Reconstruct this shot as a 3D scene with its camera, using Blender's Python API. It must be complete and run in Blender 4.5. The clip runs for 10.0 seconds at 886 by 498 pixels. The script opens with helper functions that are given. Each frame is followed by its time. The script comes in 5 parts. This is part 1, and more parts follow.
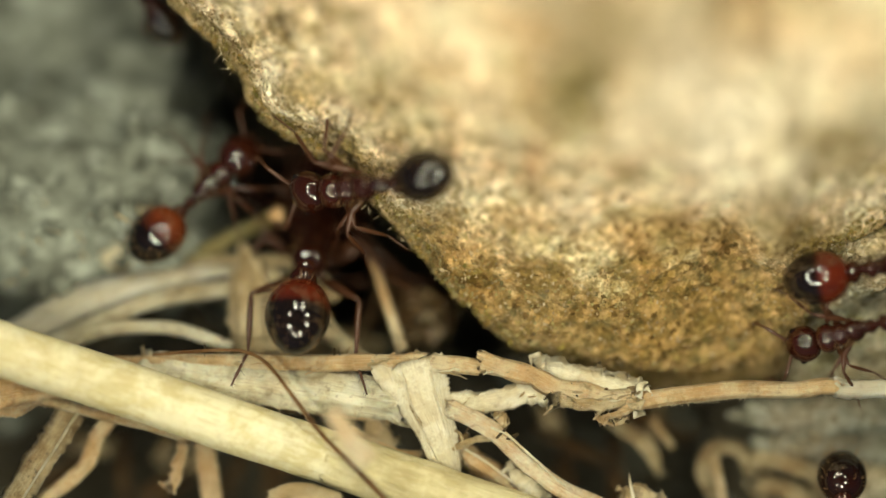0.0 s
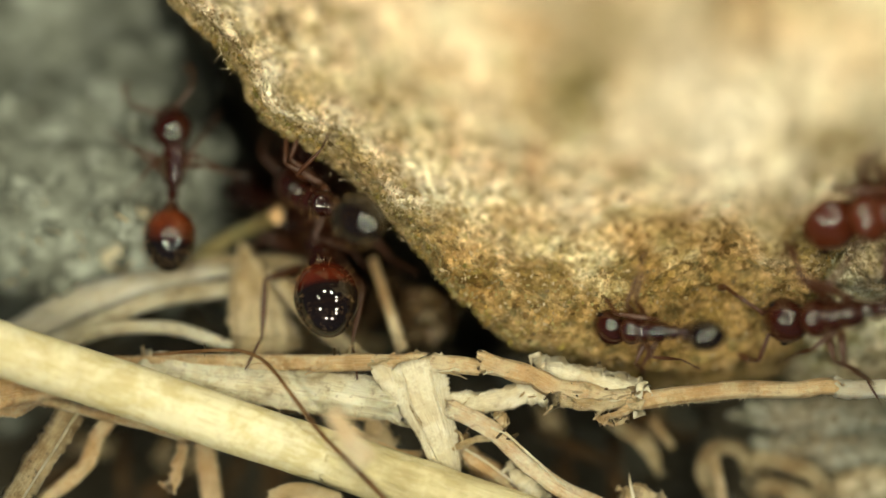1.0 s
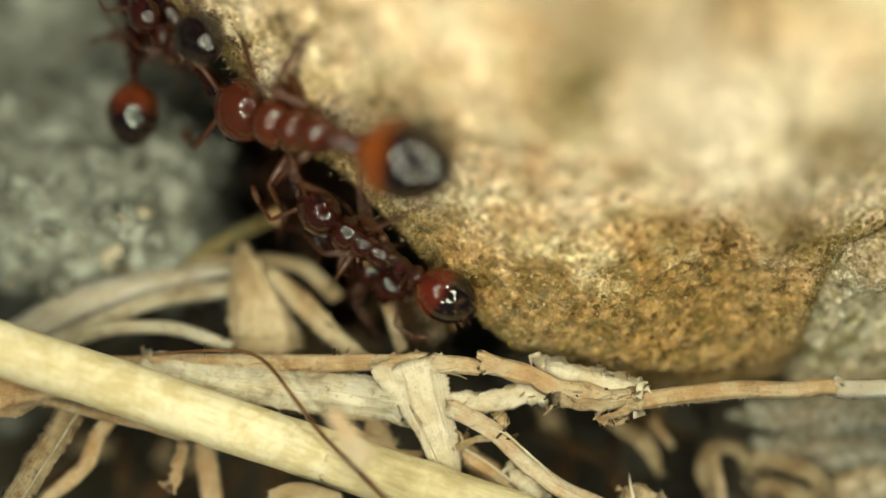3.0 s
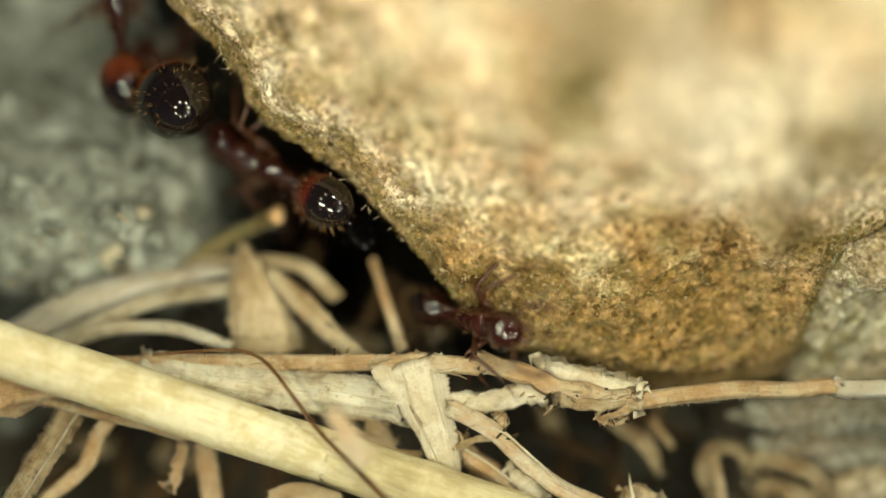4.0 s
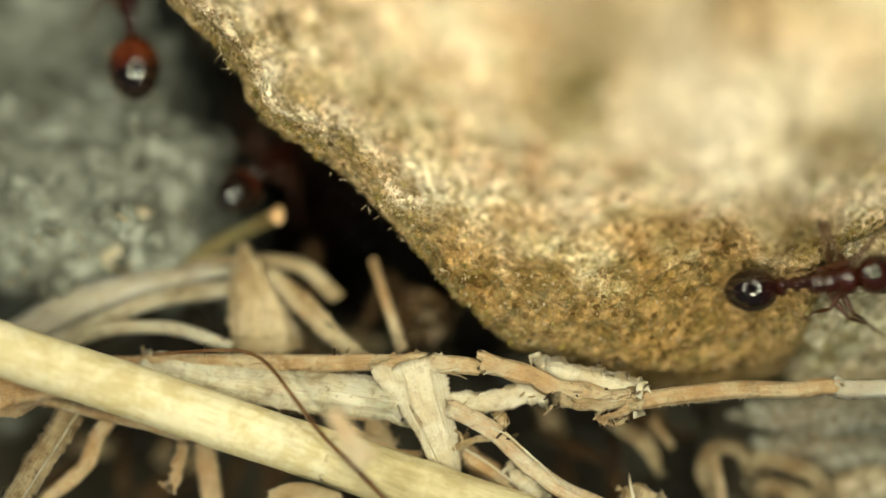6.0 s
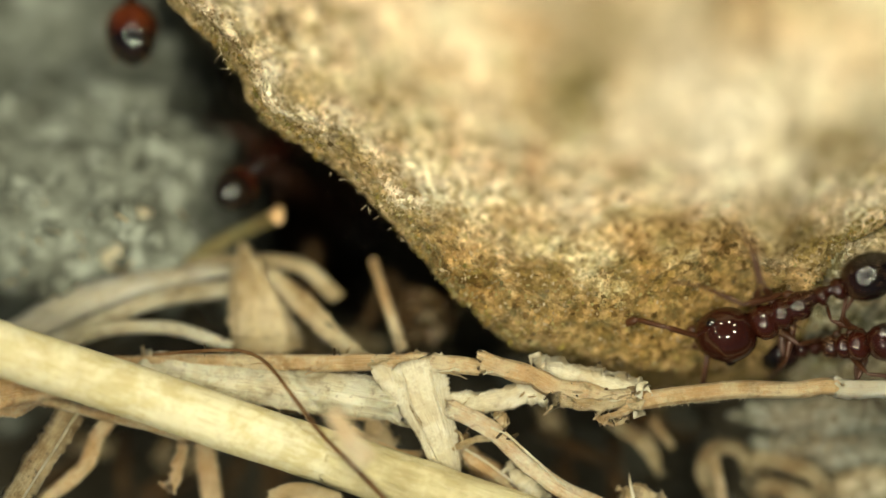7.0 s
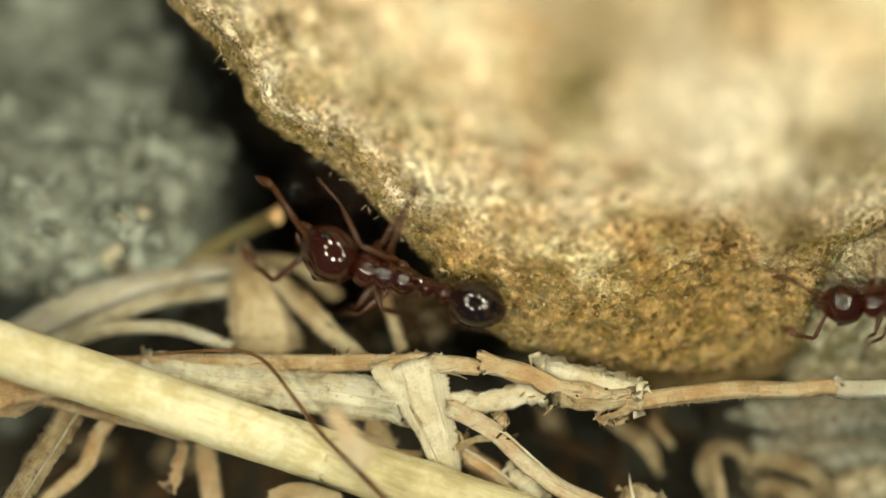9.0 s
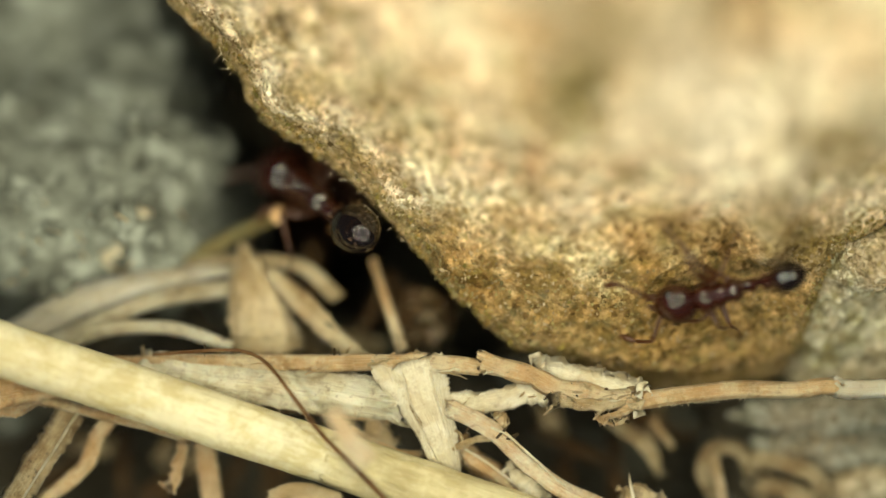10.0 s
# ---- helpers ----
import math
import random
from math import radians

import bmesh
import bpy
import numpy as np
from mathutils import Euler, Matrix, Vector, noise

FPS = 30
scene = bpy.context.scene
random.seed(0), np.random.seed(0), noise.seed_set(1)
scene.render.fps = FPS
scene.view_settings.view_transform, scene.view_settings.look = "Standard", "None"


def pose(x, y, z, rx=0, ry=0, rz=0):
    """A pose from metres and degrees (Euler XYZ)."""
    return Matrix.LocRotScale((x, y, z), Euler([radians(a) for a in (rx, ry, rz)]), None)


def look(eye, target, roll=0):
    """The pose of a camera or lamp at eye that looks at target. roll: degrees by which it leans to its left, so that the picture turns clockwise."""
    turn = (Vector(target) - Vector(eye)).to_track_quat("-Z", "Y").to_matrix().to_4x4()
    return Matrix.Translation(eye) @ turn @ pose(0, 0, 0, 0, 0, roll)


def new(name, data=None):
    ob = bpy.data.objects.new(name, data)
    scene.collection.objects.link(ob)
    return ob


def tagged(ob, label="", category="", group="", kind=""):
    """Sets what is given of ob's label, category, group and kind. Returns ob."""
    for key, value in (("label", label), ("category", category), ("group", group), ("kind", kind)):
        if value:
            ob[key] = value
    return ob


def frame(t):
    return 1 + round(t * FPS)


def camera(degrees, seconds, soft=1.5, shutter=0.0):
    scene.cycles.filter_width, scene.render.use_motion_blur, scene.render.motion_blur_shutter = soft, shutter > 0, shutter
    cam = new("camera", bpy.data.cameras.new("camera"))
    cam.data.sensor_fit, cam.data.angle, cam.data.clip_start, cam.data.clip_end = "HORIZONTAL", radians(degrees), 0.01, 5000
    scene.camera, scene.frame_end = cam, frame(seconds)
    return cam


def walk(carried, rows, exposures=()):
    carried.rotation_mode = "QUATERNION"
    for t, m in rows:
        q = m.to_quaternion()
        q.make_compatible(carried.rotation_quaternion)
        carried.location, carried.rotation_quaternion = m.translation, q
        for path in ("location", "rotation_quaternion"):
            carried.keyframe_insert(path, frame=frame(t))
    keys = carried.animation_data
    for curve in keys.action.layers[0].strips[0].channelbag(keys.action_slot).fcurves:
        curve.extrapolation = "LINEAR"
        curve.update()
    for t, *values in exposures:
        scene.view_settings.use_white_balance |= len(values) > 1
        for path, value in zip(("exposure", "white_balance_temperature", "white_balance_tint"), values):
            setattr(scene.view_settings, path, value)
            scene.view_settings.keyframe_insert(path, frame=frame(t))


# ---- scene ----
# Plan: a slanted drawing board over the stone's edge, in millimetres: a to the right,
# b up the board, c out of the board towards the lens. The board leans TILT from level.
MM = 0.001
TILT = radians(12)
BASE = Vector((0, 0, 5.0 * MM))
RIGHT = Vector((1, 0, 0))
UPHILL = Vector((0, math.cos(TILT), math.sin(TILT)))
OUT = Vector((0, -math.sin(TILT), math.cos(TILT)))
BOARD = Matrix((RIGHT, UPHILL, OUT)).transposed()


def spot(a, b, c):
    return BASE + MM * (RIGHT * float(a) + UPHILL * float(b) + OUT * float(c))


# ---- camera ----
WORKING = 80.0
cam = camera(19.85, 10.0, soft=1.5, shutter=0.5)
cam.data.dof.use_dof = True
cam.data.dof.focus_distance = (WORKING - 0.25) * MM
cam.data.dof.aperture_fstop = 8.5
cam.data.dof.aperture_blades = 0
EYE = look(spot(0, 0, WORKING), spot(0, 0, 0))
walk(cam, [(0, EYE), (10, EYE)], exposures=[(0, -3.2, 6500, 10), (10, -3.2, 6500, 10)])

# ---- light: a dim sky and the ring of diodes round the macro lens ----
world = bpy.data.worlds.new("sky")
scene.world = world
world.use_nodes = True
sky = world.node_tree.nodes.new("ShaderNodeTexSky")
sky.sky_type = "NISHITA"
sky.sun_disc = False
sky.sun_elevation, sky.sun_rotation = radians(50), radians(200)
world.node_tree.nodes["Background"].inputs["Strength"].default_value = 0.12
world.node_tree.links.new(sky.outputs[0], world.node_tree.nodes["Background"].inputs["Color"])
RING_RADIUS, RING_HEIGHT, RING_POWER = 18.5, 29.0, 0.0245
for k in range(8):
    ang = 2 * math.pi * (k + 0.5) / 8
    diode = bpy.data.lights.new("diode", "AREA")
    diode.shape, diode.size, diode.energy = "DISK", 2.1 * MM, RING_POWER
    diode.color = (1.0, 0.945, 0.69)
    place = spot(RING_RADIUS * math.cos(ang), RING_RADIUS * math.sin(ang), RING_HEIGHT)
    new("diode", diode).matrix_world = look(place, spot(0, 0, 0))


# ---- noise ----
def lattice(i, j, k, seed):
    n = (i * 374761393 + j * 668265263 + k * 1274126177 + seed * 974711) & 0x7FFFFFFF
    n = ((n ^ (n >> 13)) * 1103515245) & 0x7FFFFFFF
    n = ((n ^ (n >> 15)) * 668265263) & 0x7FFFFFFF
    return ((n ^ (n >> 12)) & 0xFFFF) / 65535.0


def value_noise(p, seed=0):
    """Smooth noise from -1 to 1 at the rows of p."""
    f = np.floor(p)
    i = f.astype(np.int64)
    w = p - f
    w = w * w * (3 - 2 * w)
    total = 0
    for dx in (0, 1):
        for dy in (0, 1):
            for dz in (0, 1):
                weight = (w[:, 0] if dx else 1 - w[:, 0]) * (w[:, 1] if dy else 1 - w[:, 1]) * (w[:, 2] if dz else 1 - w[:, 2])
                total = total + weight * lattice(i[:, 0] + dx, i[:, 1] + dy, i[:, 2] + dz, seed)
    return 2 * total - 1


def fbm(p, octaves=4, seed=0):
    return sum(value_noise(p * 2 ** o, seed + o) * 0.5 ** o for o in range(octaves))


def blocks(p, seed=0):
    """A height from 0 to 1 for each cemented grain: one value all over the grain that is nearest to a row of p."""
    i = np.floor(p).astype(np.int64)
    best, height = np.full(len(p), 9.0), np.zeros(len(p))
    for dx in (-1, 0, 1):
        for dy in (-1, 0, 1):
            for dz in (-1, 0, 1):
                c = i + (dx, dy, dz)
                d = 0
                for axis in range(3):
                    d = d + (c[:, axis] + lattice(c[:, 0], c[:, 1], c[:, 2], seed + 11 * axis) - p[:, axis]) ** 2
                nearer = d < best
                best = np.where(nearer, d, best)
                height = np.where(nearer, lattice(c[:, 0], c[:, 1], c[:, 2], seed + 77), height)
    return height


def spline(points, n):
    """n rows along a smooth curve through the points."""
    p = np.array(points, float)
    q = np.vstack([2 * p[0] - p[1], p, 2 * p[-1] - p[-2]])
    out = []
    for s in np.linspace(0, len(p) - 1, n):
        i = min(int(s), len(p) - 2)
        f = s - i
        a, b, c, d = q[i:i + 4]
        out.append(0.5 * (2 * b + (c - a) * f + (2 * a - 5 * b + 4 * c - d) * f * f + (3 * b - a - 3 * c + d) * f ** 3))
    return np.array(out)


# ---- materials ----
def material(name):
    m = bpy.data.materials.new(name)
    m.use_nodes = True
    t = m.node_tree
    return m, t, t.nodes["Principled BSDF"]


def node(t, kind, **values):
    n = t.nodes.new(kind)
    for key, value in values.items():
        n.inputs[key.replace("_", " ")].default_value = value
    return n


def ramp(t, source, stops):
    r = t.nodes.new("ShaderNodeValToRGB")
    e = r.color_ramp.elements
    while len(e) < len(stops):
        e.new(0.5)
    for el, (pos, col) in zip(e, stops):
        el.position, el.color = pos, (*col, 1) if len(col) == 3 else col
    t.links.new(source, r.inputs["Fac"])
    return r.outputs["Color"]


def mixed(t, fac, a, b, how="MIX"):
    x = t.nodes.new("ShaderNodeMix")
    x.data_type, x.blend_type = "RGBA", how
    for socket, value in (("Factor", fac), ("A", a), ("B", b)):
        target = [s for s in x.inputs if s.name == socket and (s.type == "VALUE" if socket == "Factor" else s.type == "RGBA")][0]
        if isinstance(value, (int, float)):
            target.default_value = value
        elif isinstance(value, tuple):
            target.default_value = (*value, 1)
        else:
            t.links.new(value, target)
    return [s for s in x.outputs if s.type == "RGBA"][0]


def noise_node(t, scale, detail=4, rough=0.55, vector=None, distortion=0.0):
    n = node(t, "ShaderNodeTexNoise", Scale=scale, Detail=detail, Roughness=rough, Distortion=distortion)
    if vector is not None:
        t.links.new(vector, n.inputs["Vector"])
    return n.outputs["Fac"]


def bump(t, bsdf, height, distance, strength=1.0):
    b = node(t, "ShaderNodeBump", Strength=strength, Distance=distance)
    t.links.new(height, b.inputs["Height"])
    t.links.new(b.outputs["Normal"], bsdf.inputs["Normal"])


def math_node(t, how, a, b):
    n = t.nodes.new("ShaderNodeMath")
    n.operation = how
    for socket, value in zip(n.inputs, (a, b)):
        if isinstance(value, (int, float)):
            socket.default_value = value
        else:
            t.links.new(value, socket)
    return n.outputs[0]


def cells(t, pos, scale, feature="F1"):
    v = node(t, "ShaderNodeTexVoronoi", Scale=scale)
    v.feature = feature
    t.links.new(pos, v.inputs["Vector"])
    return v


def stone_material(name, tones, seam, crust, crust_amount, low=None, stains_and_shading=()):
    """Cemented sand grains of several tones, dark seams, and a lichen crust; low: heights (mm) between which its darker
    tone fades out.
    """
    m, t, s = material(name)
    pos = t.nodes.new("ShaderNodeTexCoord").outputs["Object"]
    warp = node(t, "ShaderNodeVectorMath")
    warp.operation = "MULTIPLY_ADD"
    jitter = node(t, "ShaderNodeTexNoise", Scale=4600.0, Detail=5.0, Roughness=0.65)
    t.links.new(pos, jitter.inputs["Vector"])
    t.links.new(jitter.outputs["Color"], warp.inputs[0])
    warp.inputs[1].default_value = (0.00026,) * 3
    t.links.new(pos, warp.inputs[2])
    pos2 = warp.outputs[0]
    away = node(t, "ShaderNodeMapping")
    away.inputs["Location"].default_value = (0.11, 0.05, 0.17)
    t.links.new(pos, away.inputs["Vector"])
    stops = [(k / len(tones), c) for k, c in enumerate(tones)]

    def spread(value):
        wide = node(t, "ShaderNodeMapRange")
        wide.inputs["From Min"].default_value, wide.inputs["From Max"].default_value = 0.30, 0.70
        t.links.new(value, wide.inputs["Value"])
        return wide.outputs[0]

    def picked(scale, channel):
        v = cells(t, pos2, scale)
        pick = node(t, "ShaderNodeSeparateColor")
        t.links.new(v.outputs["Color"], pick.inputs[0])
        return ramp(t, pick.outputs[channel], stops)

    col = ramp(t, spread(noise_node(t, 1500, 7, 0.72, pos, 0.5)), stops)
    col = mixed(t, 0.36, col, picked(3100, 0))
    col = mixed(t, 0.55, col, picked(7600, 1))
    fleck = noise_node(t, 6500, 4, 0.7, pos2)
    col = mixed(t, 1.0, col, ramp(t, fleck, [(0.34, (0.50, 0.43, 0.32)), (0.45, (0.97, 0.95, 0.92)), (0.60, (1.10, 1.09, 1.06))]), "MULTIPLY")
    patch = noise_node(t, 900, 4, 0.6, pos)
    col = mixed(t, 1.0, col, ramp(t, patch, [(0.34, (0.74, 0.69, 0.58)), (0.42, (1.0, 0.92, 0.84)), (0.50, (1.08, 1.07, 1.05)), (0.60, (0.97, 1.0, 0.93))]), "MULTIPLY")
    wide = noise_node(t, 130, 4, 0.6, pos)
    col = mixed(t, 1.0, col, ramp(t, wide, [(0.36, (0.80, 0.77, 0.66)), (0.44, (1.03, 0.95, 0.87)), (0.52, (1.06, 1.08, 1.08)), (0.66, (0.98, 1.02, 1.0))]), "MULTIPLY")
    crack = math_node(t, "ABSOLUTE", math_node(t, "SUBTRACT", noise_node(t, 1300, 6, 0.7, pos2, 0.6), 0.5), 0.0)
    gaps = math_node(t, "MULTIPLY", ramp(t, crack, [(0.0, (0.75, 0.75, 0.75)), (0.022, (0, 0, 0))]), ramp(t, noise_node(t, 700, 4, 0.6, pos), [(0.46, (0.0, 0.0, 0.0)), (0.60, (1, 1, 1))]))
    col = mixed(t, gaps, col, seam)
    density = noise_node(t, 620, 6, 0.72, pos)
    # Crust tone is denser low on the stone and along its rim.
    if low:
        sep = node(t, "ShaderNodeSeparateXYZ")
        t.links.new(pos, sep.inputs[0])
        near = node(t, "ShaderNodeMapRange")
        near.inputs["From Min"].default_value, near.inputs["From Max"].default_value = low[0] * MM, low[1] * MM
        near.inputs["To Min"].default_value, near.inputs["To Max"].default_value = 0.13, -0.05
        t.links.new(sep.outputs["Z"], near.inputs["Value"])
        density = math_node(t, "ADD", density, near.outputs[0])
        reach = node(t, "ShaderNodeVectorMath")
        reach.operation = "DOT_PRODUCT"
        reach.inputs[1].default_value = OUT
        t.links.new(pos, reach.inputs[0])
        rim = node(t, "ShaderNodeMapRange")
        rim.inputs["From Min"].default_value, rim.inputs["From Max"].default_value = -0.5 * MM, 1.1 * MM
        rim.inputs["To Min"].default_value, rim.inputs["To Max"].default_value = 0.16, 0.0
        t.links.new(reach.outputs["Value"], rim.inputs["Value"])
        density = math_node(t, "ADD", density, rim.outputs[0])
    cover = math_node(t, "MULTIPLY", ramp(t, density, [(0.5, (0, 0, 0)), (0.64, (1, 1, 1))]), crust_amount)
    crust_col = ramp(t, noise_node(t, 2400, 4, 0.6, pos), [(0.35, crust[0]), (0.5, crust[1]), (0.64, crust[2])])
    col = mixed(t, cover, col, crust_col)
    flecks = ramp(t, noise_node(t, 1900, 3, 0.6, pos), [(0.58, (0, 0, 0)), (0.66, (0.5, 0.5, 0.5))])
    col = mixed(t, flecks, col, crust[1])
    olive = ramp(t, noise_node(t, 1000, 5, 0.7, warp.outputs[0]), [(0.545, (0, 0, 0)), (0.60, (0.62, 0.62, 0.62))])
    col = mixed(t, olive, col, tuple(0.9 * a + 0.5 * b for a, b in zip(crust[0], crust[1])))
    # Ragged patches: real stains, and shade of hollow, dip and bands put into colour.
    for x, y, rx, ry, tint, amount, how in stains_and_shading:
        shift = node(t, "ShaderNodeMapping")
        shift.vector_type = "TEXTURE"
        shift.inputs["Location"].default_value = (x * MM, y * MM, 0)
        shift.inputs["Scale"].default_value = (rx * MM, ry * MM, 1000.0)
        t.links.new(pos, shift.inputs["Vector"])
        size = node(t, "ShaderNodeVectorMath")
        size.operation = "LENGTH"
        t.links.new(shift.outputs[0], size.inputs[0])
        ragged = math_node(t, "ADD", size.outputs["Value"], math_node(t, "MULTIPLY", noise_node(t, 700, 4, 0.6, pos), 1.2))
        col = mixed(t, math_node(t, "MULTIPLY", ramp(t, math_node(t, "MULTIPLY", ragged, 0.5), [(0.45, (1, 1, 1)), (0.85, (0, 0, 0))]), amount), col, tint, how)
    pits = ramp(t, noise_node(t, 1300, 3, 0.6, pos), [(0.27, (1, 1, 1)), (0.33, (0, 0, 0))])
    col = mixed(t, math_node(t, "MULTIPLY", pits, 0.6), col, (0.09, 0.07, 0.04))
    moss = ramp(t, noise_node(t, 1700, 5, 0.7, away.outputs[0]), [(0.60, (0, 0, 0)), (0.66, (0.7, 0.7, 0.7))])
    col = mixed(t, math_node(t, "MULTIPLY", moss, crust_amount), col, tuple(1.15 * a for a in (crust[1][0], 1.15 * crust[1][1], crust[1][2])))
    speck = node(t, "ShaderNodeSeparateColor")
    t.links.new(cells(t, pos2, 5600).outputs["Color"], speck.inputs[0])
    col = mixed(t, 1.0, col, ramp(t, speck.outputs[2], [(0.0, (0.42, 0.36, 0.26)), (0.14, (0.80, 0.76, 0.67)), (0.55, (1.02, 1.0, 0.97)), (0.92, (1.40, 1.37, 1.32))]), "MULTIPLY")
    t.links.new(col, s.inputs["Base Color"])
    s.inputs["Roughness"].default_value = 0.66
    height = math_node(t, "ADD", math_node(t, "MULTIPLY", noise_node(t, 4200, 6, 0.72, pos2), 1.7), math_node(t, "MULTIPLY", gaps, -0.35))
    height = math_node(t, "ADD", height, math_node(t, "MULTIPLY", pits, -0.5))
    s.inputs["Specular IOR Level"].default_value = 0.16
    bump(t, s, height, 0.00012, 0.7)
    return m


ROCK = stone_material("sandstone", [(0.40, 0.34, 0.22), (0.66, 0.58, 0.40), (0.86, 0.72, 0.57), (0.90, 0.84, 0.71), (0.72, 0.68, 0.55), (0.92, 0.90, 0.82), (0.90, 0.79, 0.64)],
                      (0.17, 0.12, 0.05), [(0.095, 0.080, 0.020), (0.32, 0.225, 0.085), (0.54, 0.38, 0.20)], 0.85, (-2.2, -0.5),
                      # Pale patch; hollow's shade in olive; orange stain; brown streak painted as shade.
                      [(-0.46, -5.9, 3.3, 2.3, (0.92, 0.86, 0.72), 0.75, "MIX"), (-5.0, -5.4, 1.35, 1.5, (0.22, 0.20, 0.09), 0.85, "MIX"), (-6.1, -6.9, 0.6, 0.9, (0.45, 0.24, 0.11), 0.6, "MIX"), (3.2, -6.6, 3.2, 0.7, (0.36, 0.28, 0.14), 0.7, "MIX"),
                       # Lower face darker; dip (-5.9) and band (-0.5) painted as shade; small dark spot.
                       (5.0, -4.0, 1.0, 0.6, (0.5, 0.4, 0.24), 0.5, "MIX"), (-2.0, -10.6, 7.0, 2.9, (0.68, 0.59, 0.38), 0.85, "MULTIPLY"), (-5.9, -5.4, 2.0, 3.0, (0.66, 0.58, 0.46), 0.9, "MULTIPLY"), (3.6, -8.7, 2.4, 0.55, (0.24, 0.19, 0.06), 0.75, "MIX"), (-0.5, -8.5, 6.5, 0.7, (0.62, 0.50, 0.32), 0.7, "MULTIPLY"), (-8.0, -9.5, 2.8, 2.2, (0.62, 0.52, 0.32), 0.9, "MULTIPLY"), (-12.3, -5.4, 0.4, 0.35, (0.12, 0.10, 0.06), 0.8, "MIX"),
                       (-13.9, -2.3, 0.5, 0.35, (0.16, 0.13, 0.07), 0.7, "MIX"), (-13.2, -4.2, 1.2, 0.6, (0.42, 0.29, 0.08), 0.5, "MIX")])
GREY_ROCK = stone_material("grey_stone", [(0.14, 0.14, 0.10), (0.40, 0.37, 0.27), (0.30, 0.31, 0.26), (0.54, 0.52, 0.43), (0.78, 0.78, 0.70)], (0.10, 0.09, 0.06),
                           [(0.10, 0.09, 0.03), (0.22, 0.18, 0.06), (0.34, 0.28, 0.12)], 0.6)



def grain_material(name, tones, rough):
    """Loose grains, each of its own tone."""
    m, t, s = material(name)
    pick = t.nodes.new("ShaderNodeNewGeometry").outputs["Random Per Island"]
    t.links.new(ramp(t, pick, [(k / len(tones), c) for k, c in enumerate(tones)]), s.inputs["Base Color"])
    s.inputs["Roughness"].default_value = rough
    s.inputs["Specular IOR Level"].default_value = 0.2
    return m


QUARTZ = grain_material("sand_grain", [(0.34, 0.26, 0.14), (0.26, 0.19, 0.09), (0.42, 0.33, 0.20), (0.30, 0.22, 0.12), (0.37, 0.28, 0.16), (0.14, 0.10, 0.05), (0.30, 0.25, 0.10)], 0.95)
GRIT = grain_material("pale_grit", [(0.46, 0.38, 0.25), (0.54, 0.46, 0.33), (0.42, 0.33, 0.21), (0.36, 0.29, 0.16), (0.50, 0.41, 0.28), (0.30, 0.24, 0.12)], 0.95)
LICHEN = grain_material("lichen", [(0.26, 0.20, 0.05), (0.13, 0.11, 0.03), (0.36, 0.23, 0.07), (0.09, 0.075, 0.03), (0.34, 0.29, 0.14), (0.20, 0.15, 0.06)], 0.85)

def soil_material(name, shade):
    m, t, s = material(name)
    pos = t.nodes.new("ShaderNodeTexCoord").outputs["Object"]
    coarse = noise_node(t, 620, 6, 0.68, pos)
    col = ramp(t, coarse, [(0.37, (0.05, 0.05, 0.042)), (0.5, (0.15, 0.155, 0.135)), (0.63, (0.36, 0.37, 0.34))])
    v = node(t, "ShaderNodeTexVoronoi", Scale=1500.0)
    t.links.new(pos, v.inputs["Vector"])
    tone = node(t, "ShaderNodeSeparateColor")
    t.links.new(v.outputs["Color"], tone.inputs[0])
    col = mixed(t, 0.5, col, ramp(t, tone.outputs[0], [(0.1, (0.08, 0.075, 0.06)), (0.7, (0.26, 0.26, 0.23)), (0.97, (0.45, 0.45, 0.42))]))
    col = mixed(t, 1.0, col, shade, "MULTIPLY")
    t.links.new(col, s.inputs["Base Color"])
    s.inputs["Roughness"].default_value = 0.85
    bump(t, s, noise_node(t, 2500, 5, 0.7, pos), 0.00015, 0.8)
    return m


SOIL = soil_material("soil", (1.02, 1.10, 1.03))
# Darker soil copy: shade of burrow and litter hollows put in its colour.
SHADED_SOIL = soil_material("dark_humus", (0.30, 0.25, 0.17))
GREY_SOIL = stone_material("slate", [(0.14, 0.15, 0.14), (0.26, 0.28, 0.26), (0.36, 0.38, 0.36)], (0.06, 0.06, 0.05), [(0.08, 0.08, 0.06), (0.15, 0.15, 0.12), (0.22, 0.22, 0.18)], 0.5)


